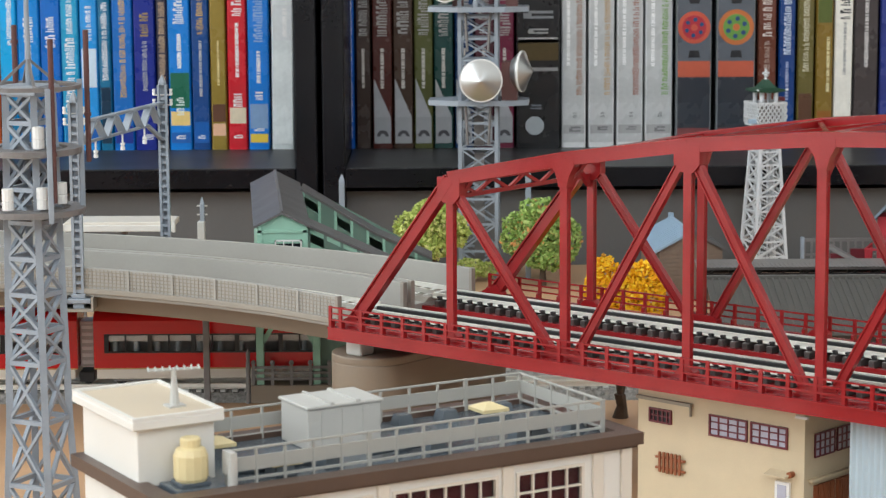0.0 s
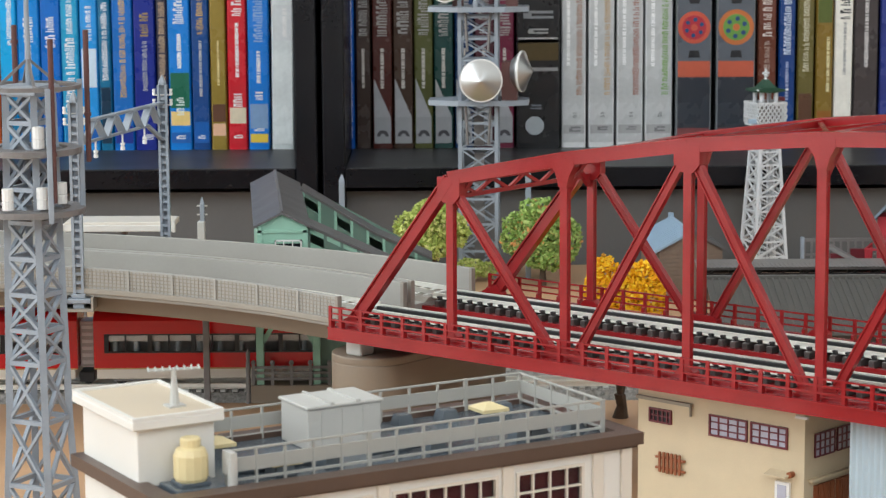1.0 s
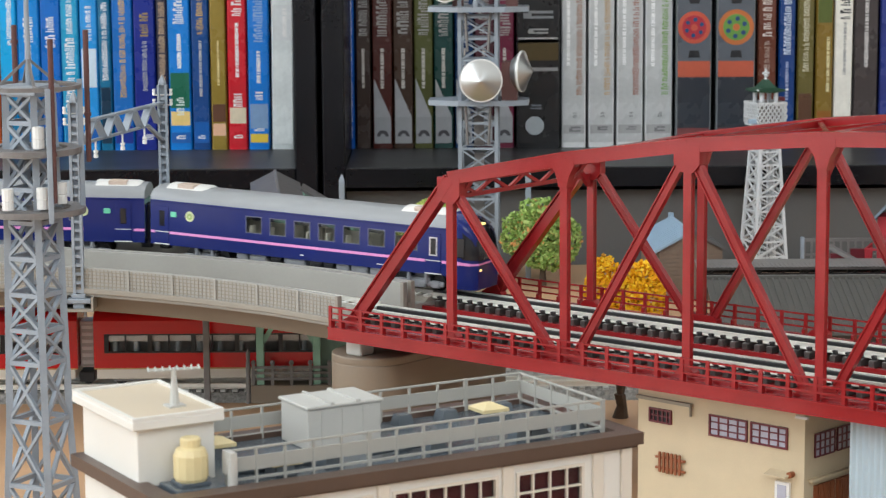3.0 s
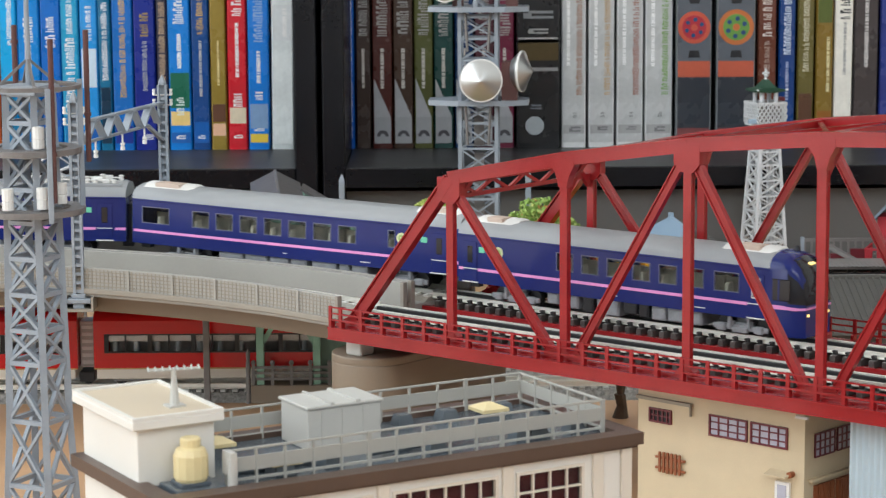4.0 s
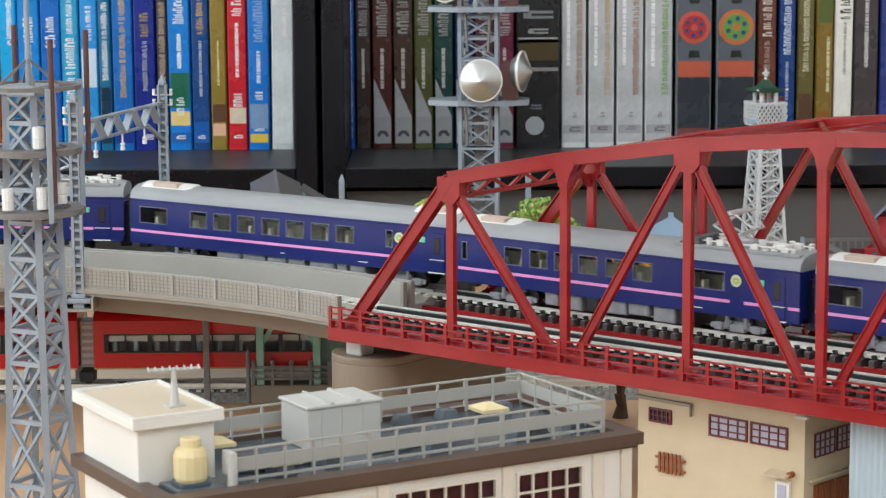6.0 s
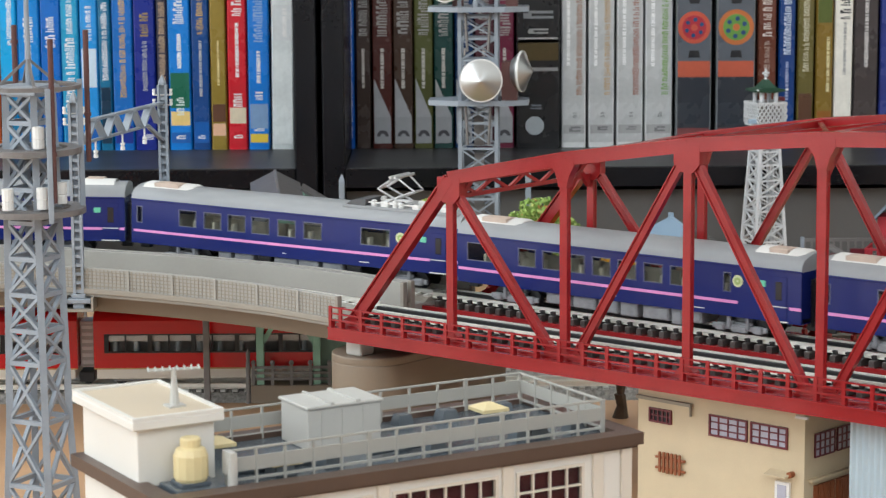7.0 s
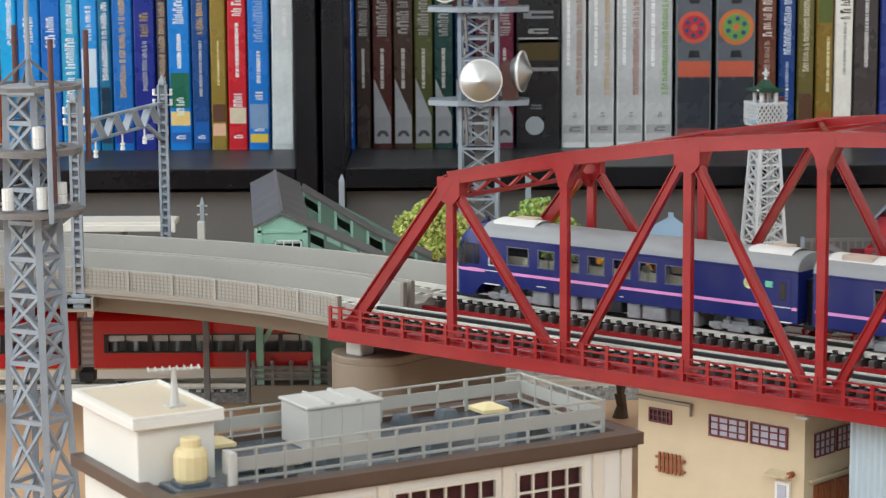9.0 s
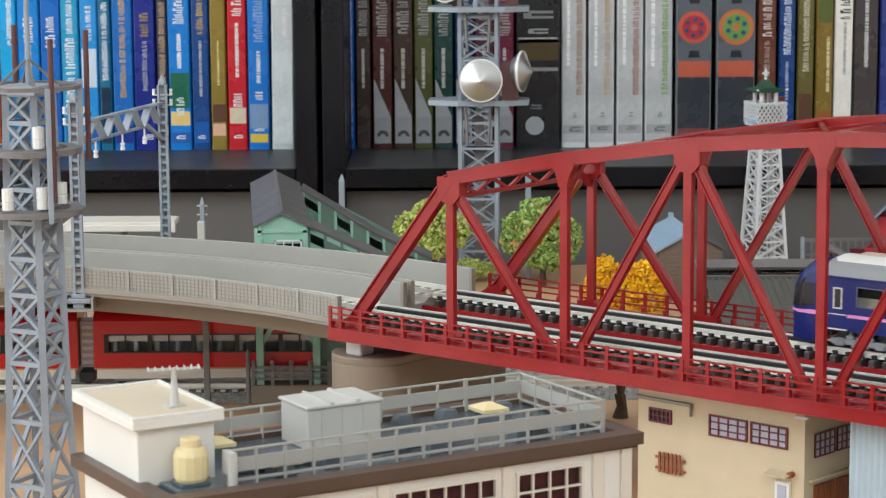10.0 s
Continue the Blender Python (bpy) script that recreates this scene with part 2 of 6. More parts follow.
def truss_bridge():
    br = thing("truss_bridge", "glossy red double-track truss bridge with curved top chord", "bridge", onb(0, 0))
    L = PANEL * N_PANEL
    for side, y in ((-1, 0.0), (1, W_TRUSS)):
        # bottom and top chords
        m = Mesh().box(-4, y - 1.8, -2.4, L + 4, y + 1.8, 2.2, 0.3)
        part("bottom_chord", m, RED, br)
        for i in range(1, N_PANEL - 1):
            a, b = (i * PANEL, y, TOPS[i] - 2.4), ((i + 1) * PANEL, y, TOPS[i + 1] - 2.4)
            up = Vector((-(TOPS[i + 1] - TOPS[i]), 0, PANEL)).normalized() * 2.1
            m = Mesh().beam(a, b, 3.0, 4.0).beam(Vector(a) + up, Vector(b) + up, 3.8, 0.6)
            part("top_chord", m, RED, br)
        for i in (0, N_PANEL):
            j = 1 if i == 0 else N_PANEL - 1
            a, b = Vector((i * PANEL, y, -1)), Vector((j * PANEL, y, TOPS[j] - 2.6))
            m = Mesh().beam(a, b, 2.0, 4.0)
            n = Vector((-(b.z - a.z), 0, b.x - a.x)).normalized() * (2.6 if i == 0 else -2.6)
            for sgn in (1, -1):
                m.beam(a + n * sgn * 0.76, b + n * sgn * 0.76, 3.4, 0.5)
            part("end_post", m, RED, br)
        for i in range(1, N_PANEL):
            x, top = i * PANEL, TOPS[i]
            m = Mesh().box(x - 1.2, y - 0.6, 1.0, x + 1.2, y + 0.6, top - 4.0)
            m.box(x - 1.4, y - 1.05, 1.0, x + 1.4, y - 0.6, top - 4.0).box(x - 1.4, y + 0.6, 1.0, x + 1.4, y + 1.05, top - 4.0)
            part("vertical_post", m, RED, br)
            # gusset plates
            yy = y - 1.62
            if i % 2:
                poly = [(x - 4.7, top - 7.8), (x - 2.4, top - 10.4), (x + 2.4, top - 10.4), (x + 4.7, top - 7.8), (x + 4.7, top - 2), (x - 4.7, top - 2)]
            else:
                poly = [(x - 1.5, top - 11.2), (x + 1.5, top - 11.2), (x + 2.6, top - 7.4), (x + 4.4, top - 4.4), (x + 4.4, top - 2), (x - 4.4, top - 2), (x - 4.4, top - 4.4), (x - 2.6, top - 7.4)]
            part("gusset_plate", Mesh().prism(poly, yy, yy + 3.24), RED, br)
            wide = 7.4 if i % 2 == 0 else 3.4
            poly = [(x - wide, -2), (x + wide, -2), (x + wide, 3.2), (x + wide - 1.5, 4.6), (x - wide + 1.5, 4.6), (x - wide, 3.2)]
            part("gusset_plate", Mesh().prism(poly, yy, yy + 3.24), RED, br)
            if i % 2:
                for j in (i - 1, i + 1):
                    if 0 < j < N_PANEL:
                        dx = 1 if j > i else -1
                        a, b = Vector((x + dx * 2.6, y, top - 7.5)), Vector((j * PANEL - dx * 4.2, y, 2))
                        m = Mesh().beam(a, b, 1.2, 2.5)
                        n = (b - a).cross(Vector((0, 1, 0))).normalized()
                        for sgn in (1, -1):
                            m.beam(a + n * 1.2 * sgn, b + n * 1.2 * sgn, 2.3, 0.4)
                        part("diagonal", m, RED, br)
        # end gussets
        for x, s in ((0, 1), (L, -1)):
            poly = [(x - 4 * s, -2), (x + 7 * s, -2), (x + 7 * s, 2.6), (x + 4.5 * s, 6), (x - 2 * s, 3)]
            part("gusset_plate", Mesh().prism(poly, y - 1.62, y + 1.62), RED, br)
        # walkway with its railing outside the truss
        o = y + side * 5.2
        lo, hi = min(y + side * 1.8, o), max(y + side * 1.8, o)
        part("walkway", Mesh().box(-4, lo, 0.3, L + 4, hi, 1.1), RED, br)
        part("edge_girder", Mesh().prism([(o - 0.5, -2.5), (o - 0.9, -2.5), (o - 0.9, -3.0), (o + 0.9, -3.0), (o + 0.9, -2.5), (o + 0.5, -2.5), (o + 0.5, 0.7), (o + 0.9, 0.7), (o + 0.9, 1.3), (o - 0.9, 1.3), (o - 0.9, 0.7), (o - 0.5, 0.7)], -4, L + 4, "x"), RED, br)
        yr = y + side * 4.8
        for z in (8.1, 6.0, 3.8):
            part("handrail", Mesh().box(-3.9, yr - 0.28, z - 0.28, L + 3.9, yr + 0.28, z + 0.28), RED, br)
        post = Mesh().prism([(-side * 1.6, 1.1), (-side * 1.6, 3.2), (-side * 0.35, 3.6), (-side * 0.35, 8.5), (side * 0.35, 8.5), (side * 0.35, 1.1)], -0.6, 0.6, "x").data("railing_post", RED)
        for x in [-3.5] + [1.2 + PANEL / 5 * k for k in range(60)] + [L + 3.5]:
            part("railing_post", post, RED, br, m=at(x, yr))
    # cross beams below the deck and lateral frame on top
    for i in range(N_PANEL + 1):
        x = i * PANEL
        part("cross_beam", Mesh().box(x - 1.2, 1.8, -3.6, x + 1.2, W_TRUSS - 1.8, -1.7), RED, br)
    for yt in (TRACK_NEAR, TRACK_FAR):
        for dy in (-4.5, 4.5):
            part("stringer", Mesh().box(-7, yt + dy - 1, -3.2, L + 7, yt + dy + 1, 0.2), DKRED, br)
    part("floor_plate", Mesh().box(-7, 2, -1.6, L + 7, W_TRUSS - 2, -1.0), DKRED, br)
    part("centre_strip", Mesh().box(-6, 28.4, -1.0, L + 6, 30.2, 1.2).box(-6, 46.6, -1.0, L + 6, 48.4, 1.2), RED, br)
    for i in range(1, N_PANEL):
        x, z = i * PANEL, TOPS[i]
        m = Mesh().box(x - 1.4, 2, z - 2.0, x + 1.4, W_TRUSS - 2, z - 0.6).box(x - 0.7, 2, z - 4.6, x + 0.7, W_TRUSS - 2, z - 2.0)
        part("top_strut", m, RED, br)
        for ya, s in ((2, 1), (W_TRUSS - 2, -1)):
            part("knee_brace", Mesh().prism([(ya, z - 13), (ya + 9 * s, z - 4.2), (ya + 6.6 * s, z - 4.2), (ya, z - 10.6)], x - 0.8, x + 0.8, "x"), RED, br)
        if i in (1, N_PANEL - 1):
            m = Mesh().box(x - 0.7, 2, z - 9.4, x + 0.7, W_TRUSS - 2, z - 8.0)
            for k in range(8):
                y0, y1 = 4 + k * 8.75, 4 + (k + 1) * 8.75
                m.beam((x, y0, z - 8.6 if k % 2 else z - 4.4), (x, y1, z - 4.4 if k % 2 else z - 8.6), 1.0, 1.1)
            part("portal_lattice", m, RED, br)
        if i < N_PANEL - 1:
            z2 = TOPS[i + 1]
            m = Mesh().beam((x, 2, z - 1.6), (x + PANEL, W_TRUSS - 2, z2 - 1.6), 1.6, 1.0)
            part("top_lateral", m, RED, br)
            m = Mesh().beam((x, W_TRUSS - 2, z - 1.65), (x + PANEL, 2, z2 - 1.65), 1.6, 1.0)
            part("top_lateral", m, RED, br)
    # tracks
    sl = Mesh().box(-1.05, -8.4, 0.3, 1.05, 8.4, 2.7, 0.2).data("sleeper", SLEEP)
    ch = Mesh().prism([(-1.9, 2.65), (1.9, 2.65), (1.9, 3.5), (2.5, 3.5), (2.5, 4.1), (1.0, 4.1), (1.0, 3.2), (-1.0, 3.2), (-1.0, 4.1), (-2.5, 4.1), (-2.5, 3.5), (-1.9, 3.5)], -0.65, 0.65, "x").data("rail_chair", CHAIR)
    step = PANEL / 10
    for yt in (TRACK_NEAR, TRACK_FAR):
        for k in range(-1, 122):
            x = k * step + step / 2
            p = part("sleeper", sl, SLEEP, br, m=at(x, yt))
            if k < 64:
                for dy in (-4.9, 4.9):
                    part("rail_chair", ch, CHAIR, p, m=at(0, dy))
        for dy in (-4.9, 4.9):
            part("rail", rail_mesh(-7, L + 7, yt + dy, RAIL_TOP), RAIL, br)
        for dy in (-2.9, 2.9):
            part("guard_rail", Mesh().box(-5, yt + dy - 0.75, 2.6, L + 5, yt + dy + 0.75, 4.6, 0.1), CHAIR, br, "black guard rail inside the track")
    # bearings on the end piers
    for x in (2, L - 2):
        for y in (4, W_TRUSS - 4):
            part("bearing", Mesh().box(x - 3.5, y - 3.5, -9.0, x + 3.5, y + 3.5, -2.4, 0.4), LGREY, br)


def rail_mesh(x0, x1, y, top):
    m = Mesh()
    prof = [(-0.85, -2.1), (0.85, -2.1), (0.85, -1.75), (0.2, -1.55), (0.2, -0.75), (0.42, -0.6), (0.42, -0.08), (0.3, 0), (-0.3, 0), (-0.42, -0.08), (-0.42, -0.6), (-0.2, -0.75), (-0.2, -1.55), (-0.85, -1.75)]
    m.prism([(y + a, top + b) for a, b in prof], x0, x1, "x")
    return m


truss_bridge()


# ---- the line of the railway: straight on the bridge, a curve before it, then straight ----
CURVE_X, CURVE_R, CURVE_MID = 3.0, 296.7, 38.7
VIA_END, GRADE = -6.6, 0.0266
CURVE_END = -radians(39.89)


def line(s, offset, z=0.0):
    """The place and heading, in the bridge's frame, at s along the far track's centre; offset across from the middle of both tracks."""
    rt = CURVE_R + TRACK_FAR - CURVE_MID
    if s >= CURVE_X:
        return Vector((s, CURVE_MID + offset, z)), 0.0
    a = (s - CURVE_X) / rt
    back = min(CURVE_X - s, 230.0)
    z += GRADE * back * min(1.0, back / 40.0) + 0.9 * min(1.0, back / 12.0) * (1 - 0.6 * min(1.0, back / 160.0))
    r = CURVE_R + offset
    b = max(a, CURVE_END)
    p = Vector((CURVE_X + r * math.sin(b), CURVE_MID - CURVE_R + r * math.cos(b), z))
    if a < CURVE_END:
        extra = (a - CURVE_END) * rt
        p += Vector((math.cos(b), -math.sin(b), 0)) * extra
    return p, -b


def sweep(prof, s0, s1, step=9.0):
    """A section of (offset, height) drawn along the line."""
    n = max(1, round(abs(s1 - s0) / step))
    rings = []
    for k in range(n + 1):
        s = s0 + (s1 - s0) * k / n
        rings.append([tuple(line(s, o, z)[0]) for o, z in prof])
    return Mesh().loft(rings)


def rect(o0, o1, z0, z1, b=0.0):
    if b:
        return [(o0 + b, z0), (o1 - b, z0), (o1, z0 + b), (o1, z1 - b), (o1 - b, z1), (o0 + b, z1), (o0, z1 - b), (o0, z0 + b)]
    return [(o0, z0), (o1, z0), (o1, z1), (o0, z1)]


WALL_TOP = 10.1


def viaduct(name, s0, s1, o, label, panels_from=None):
    """One single-track viaduct deck of the pair, o across from the middle."""
    v = thing(name, label, "viaduct", onb(0, 0), "elevated track sections")
    part("deck", sweep([(o - 17.6, -1.0), (o + 17.6, -1.0), (o + 17.6, 1.2), (o - 17.6, 1.2)], s0, s1), CONC, v)
    part("girder", sweep([(o - 11, -7.4), (o + 11, -7.4), (o + 14.4, -0.6), (o - 14.4, -0.6)], s0, s1), GIRDER, v)
    for s in (-1, 1):
        a, b = o + s * 17.0, o + s * 18.9
        lo, hi = min(a, b), max(a, b)
        part("parapet", sweep(rect(lo, hi, -0.6, WALL_TOP, 0.2), s0, s1), CONC, v)
        # outer ledge and coping
        a, b = o + s * 18.9, o + s * 20.0
        part("ledge", sweep(rect(min(a, b), max(a, b), 0.6, 2.6, 0.2), s0, s1), CONC2, v)
    for dy in (-4.9, 4.9):
        prof = [(o + dy - 0.42, RAIL_TOP - 1.6), (o + dy + 0.42, RAIL_TOP - 1.6), (o + dy + 0.42, RAIL_TOP), (o + dy - 0.42, RAIL_TOP)]
        part("rail", sweep(prof, s0, s1, 6), RAIL, v)
    part("ballast_bed", sweep([(o - 10, 1.2), (o + 10, 1.2), (o + 8, 2.6), (o - 8, 2.6)], s0, s1), CONC2, v)
    sl = Mesh().box(-1.0, -7.4, 2.2, 1.0, 7.4, 3.35, 0.15).data("sleeper", LGREY)
    s = s1 - 2
    k = 0
    while s > s0 and k < 40:
        p, h = line(s, o)
        part("sleeper", sl, SLEEP, v, m=at(p.x, p.y, p.z, math.degrees(h)))
        s -= 4.9
        k += 1
    return v


def viaducts():
    for o, nm in ((-20.1, "near"), (20.1, "far")):
        v = viaduct("viaduct", -620, VIA_END, o, "light grey moulded viaduct section with solid parapets, curving to the bridge" if nm == "far" else "light grey moulded viaduct with gridded outer parapet, curving to the bridge")
        if nm == "near":
            # gridded panels on the outer face, parted by ribs
            face = o - 18.9
            s = -27.4
            while s > -330:
                p, h = line(s, face)
                part("rib", Mesh().box(-0.45, -0.6, 2.4, 0.45, 0, WALL_TOP - 0.1), CONC, v, m=at(p.x, p.y, p.z, math.degrees(h)))
                s -= 21.85
            for z in (3.6, 4.9, 6.2, 7.5, 8.8):
                part("grid_line", sweep(rect(face - 0.22, face + 0.05, z - 0.16, z + 0.16), -320, VIA_END, 9), CONC2, v)
            gl = Mesh().box(-0.15, -0.2, 2.6, 0.15, 0.05, WALL_TOP - 0.4).data("grid_rib", CONC2)
            s = VIA_END - 3
            while s > -250:
                p, h = line(s, face)
                part("grid_rib", gl, CONC2, v, m=at(p.x, p.y, p.z, math.degrees(h)))
                s -= 1.95
        # end posts of the parapets
        for s in (-1, 1):
            p, h = line(VIA_END, o + s * 17.9)
            part("end_pillar", Mesh().box(-0.7, -1.1, 0, 0.9, 1.1, WALL_TOP + 0.9, 0.2), CONC2, v, m=at(p.x, p.y))
        # supports
        for s in (-345, -560):
            p, h = line(s, o)
            part("support", Mesh().box(-5, -10, -48, 5, 10, -2, 0.5), CONCD, v, m=at(p.x, p.y, 0, math.degrees(h)))
    L = PANEL * N_PANEL
    for o in (-20.1, 20.1):
        v = viaduct("viaduct", L + 8, L + 520, o, "light grey moulded straight viaduct section beyond the bridge")
        for s in (L + 200, L + 480):
            part("support", Mesh().box(s - 5, CURVE_MID + o - 10, -48, s + 5, CURVE_MID + o + 10, -9, 0.5), CONCD, v)


viaducts()


def pier(x, name_label):
    p = thing("bridge_pier", name_label, "pier", onb(x, W_TRUSS / 2), "piers under the bridge ends")
    def oval(r, half, z, n=16):
        pts = []
        for k in range(n + 1):
            a = math.pi + math.pi * k / n
            pts.append((r * math.cos(a), -half + r * math.sin(a), z))
        for k in range(n + 1):
            a = math.pi * k / n
            pts.append((r * math.cos(a), half + r * math.sin(a), z))
        return pts
    part("foundation", Mesh().loft([oval(12.5, 26, -48), oval(12.5, 26, -22.5)]), CONCD, p, smooth=True)
    part("shaft", Mesh().loft([oval(14.3, 28, -22.5), oval(14.5, 28, -22.0), oval(14.5, 28, -12), oval(14.2, 28, -11.6)]), CONCD, p, smooth=True)
    part("cap", Mesh().loft([oval(14.4, 28, -11.6), oval(14.5, 28, -11.4), oval(14.5, 28, -9.4), oval(14.2, 28, -9.0)]), CONCD, p, smooth=True)


pier(2, "taupe rounded concrete pier under the bridge end")
pier(PANEL * N_PANEL - 2, "taupe rounded concrete pier under the bridge end")


# ---- the blue express train ----
CAR_L, CAR_P = 141.5, 147.0
BODY_LO, BODY_HI = 11.3, 28.2


def car_section(hw, top):
    """Half-width, crown: outline of the roof, left gutter to right gutter."""
    pts = []
    for k in range(13):
        a = math.pi * k / 12
        pts.append((-hw * math.cos(a), BODY_HI + (top - BODY_HI) * math.sin(a) ** 0.72))
    return pts


def train_car(kind):
    """kind: head, plain, panto or tail. x forwards; rails at z = RAIL_TOP."""
    names = {"head": "leading cab car", "plain": "middle car", "panto": "middle car with raised pantograph", "tail": "rear cab car"}
    c = thing("train_car", "dark blue express " + names[kind] + ", pink line", "train car", None, "cars of the blue train")
    hw = 9.6
    x0, x1 = -CAR_L / 2, CAR_L / 2
    cab = kind in ("head", "tail")
    # window list along the near side: centre, width, low, high
    if cab:
        wins = [(x, 7.2, 18.6, 25.4) for x in (-23.5, -12.8, -2.1, 8.5, 19.2, 29.8)] + [(42.2, 9.6, 18.6, 25.4)]
    elif kind == "panto":
        wins = [(-67.0, 2.6, 18.2, 25.2)] + [(x, 7.9, 18.2, 25.2) for x in (-45.0, -33.8, -23.1, -12.6, -1.2, 10.0)] + [(36.4, 12.2, 17.6, 25.0)]
    else:
        wins = [(-60.0, 12.6, 18, 25.2)] + [(x, 7.7, 17.6, 25.0) for x in (-39.5, -28.9, -18.3, -7.6, 3.0, 13.7, 24.3)] + [(42.8, 3.0, 18, 25)]
    # side walls with real openings: strips around each window
    for side in (-1, 1):
        y0, y1 = (-hw, -hw + 0.8) if side < 0 else (hw - 0.8, hw)
        w = Mesh()
        xs = sorted(wins)
        lo, hi = 19.3, 25.8
        end1 = 59.5 if cab else x1
        w.box(x0, y0, BODY_LO, end1, y1, lo).box(x0, y0, hi, end1, y1, BODY_HI)
        cur = x0
        for xc, ww, a, b in xs:
            w.box(cur, y0, lo, xc - ww / 2, y1, hi)
            cur = xc + ww / 2
            yo = y0 - 0.12 if side < 0 else y1 - 0.3
            fr = Mesh().ring(xc - ww / 2, lo, xc + ww / 2, hi, 0.3, yo, yo + 0.42)
            wn = part("window_frame", fr, WFRAME, c)
            pm = (y0 + y1) / 2
            part("pane", Mesh().box(xc - ww / 2 + 0.4, pm - 0.15, lo + 0.4, xc + ww / 2 - 0.4, pm + 0.15, hi - 0.4), PANE, wn)
        w.box(cur, y0, lo, end1, y1, hi)
        part("side_wall", w, BLUE, c)
        ys = y0 - 0.06 if side < 0 else y1 + 0.06
        # pink line, broken at the doors
        gaps = {"head": [(-70.5, -68.6), (-61.8, 50.2), (57, 59.5)], "tail": [(-70.5, -68.6), (-61.8, 50.2), (57, 59.5)], "panto": [(x0 + 1, 44.5), (50, 59), (66.5, x1)], "plain": [(x0 + 0.5, 47), (66.5, x1)]}[kind]
        for a, b in gaps:
            part("pink_line", Mesh().box(a, ys - 0.08, 15.7, b, ys + 0.08, 16.7), PINK, c)
        # door with its leaf, window and grab rails
        doors = [-65.2, 53.6] if cab else [62.5]
        for xd in doors:
            if xd < x1 - 3:
                dy = ys - 0.1
                d = part("door", Mesh().box(xd - 3.0, dy - 0.12, 11.9, xd + 3.0, dy + 0.12, 26.2, 0.1), BLUE, c)
                part("door_window", Mesh().box(xd - 1.3, dy - 0.24, 18.5, xd + 1.3, dy + 0.24, 24.6, 0.2), DARKG, d)
                if cab and xd > 0:
                    part("window_frame", Mesh().ring(xd - 1.6, 18.2, xd + 1.6, 25.0, 0.45, dy - 0.32, dy + 0.32), SILVER, d, "pale metal window frame")
                part("step_line", Mesh().box(xd - 3.4, dy - 0.35, 11.5, xd + 3.4, dy + 0.35, 11.9).box(xd - 3.0, dy - 0.3, 16.3, xd + 3.0, dy + 0.3, 16.6), WHITEP, d)
        # round emblem and green car mark
        xe = 48.9 if not cab else -50.5
        if not cab or kind in ("head", "tail"):
            disc = Mesh().lathe([(0, 0.14), (1.95, 0.14), (2.0, 0)], (0, 0, 0), 20, Matrix.Rotation(radians(90 if side < 0 else -90), 3, "X"))
            e = part("emblem", disc, mat("emblem_pale", rgb(208, 214, 168), 0.5) if "emblem_pale" not in bpy.data.materials else bpy.data.materials["emblem_pale"], c, m=at(xe - 2, ys, 23.2))
            part("emblem_ring", Mesh().lathe([(0.45, 0.2), (1.2, 0.2), (1.2, 0.1)], (0, 0, 0), 16, Matrix.Rotation(radians(90 if side < 0 else -90), 3, "X")), bpy.data.materials.get("emblem_green") or mat("emblem_green", rgb(158, 182, 104), 0.5), e)
            part("car_mark", Mesh().box((xe + 6.0 if not cab else xe - 10.8), ys - 0.16, 22.4, (xe + 8.6 if not cab else xe - 8.2), ys + 0.16, 24.4, 0.1), bpy.data.materials.get("mark_green") or mat("mark_green", rgb(112, 205, 168), 0.4), c)
        # small lettering of the sides, as plain bars
        part("data_plate", Mesh().box(-3, ys - 0.1, 13.0, -1.4, ys + 0.1, 13.3).box(30, ys - 0.1, 12.8, 34, ys + 0.1, 13.1), WHITEP, c)
    # floor, inside furniture, ends
    xe = 60.0 if cab else x1
    part("floor", Mesh().box(x0, -hw + 0.8, BODY_LO + 0.4, xe, hw - 0.8, BODY_LO + 1.6), BLACKP, c)
    seats = Mesh()
    k = x0 + 10
    while k < xe - 14:
        for y in (-7.4, 3.2):
            seats.box(k, y, 11, k + 3.6, y + 3.6, 16.5, 0.4).box(k, y, 16, k + 1.2, y + 3.6, 21.8, 0.3)
        k += 8.4
    part("seating", seats, INTER, c)
    part("inner_wall", Mesh().box(x0 + 2, 4.6, 12.9, xe - 3, 5.2, 21.6), INTER, c)
    # Pale unseen ceiling, added to bounce light onto the seats.
    part("inner_ceiling", Mesh().box(x0 + 2, -hw + 1, 27.0, xe - 3, hw - 1, 27.5), INTER, c)
    ends = [(x0, x0 + 0.8)] + ([] if cab else [(x1 - 0.8, x1)])
    for a, b in ends:
        part("end_wall", Mesh().box(a, -hw + 0.8, BODY_LO, b, hw - 0.8, BODY_HI), BLUE, c)
        part("gangway", Mesh().box(a - 1.2 if a < 0 else b, -4, 10, a if a < 0 else b + 1.2, 4, 25.5, 0.3), BLACKP, c)
    # roof
    sec = car_section(hw, 33.6)
    r0, r1 = x0, (58.5 if cab else x1)
    rings = [[(x, p[0], p[1]) for p in sec] for x in (r0, r0 + 2, r1 - 2, r1)]
    m = Mesh().loft(rings, closed=True)
    part("roof", m, ROOFG, c, smooth=True)
    for s in (-1, 1):
        part("gutter", Mesh().box(x0, s * hw - 0.35, BODY_HI - 0.3, r1, s * hw + 0.35, BODY_HI + 0.35, 0.15), BLUE, c)
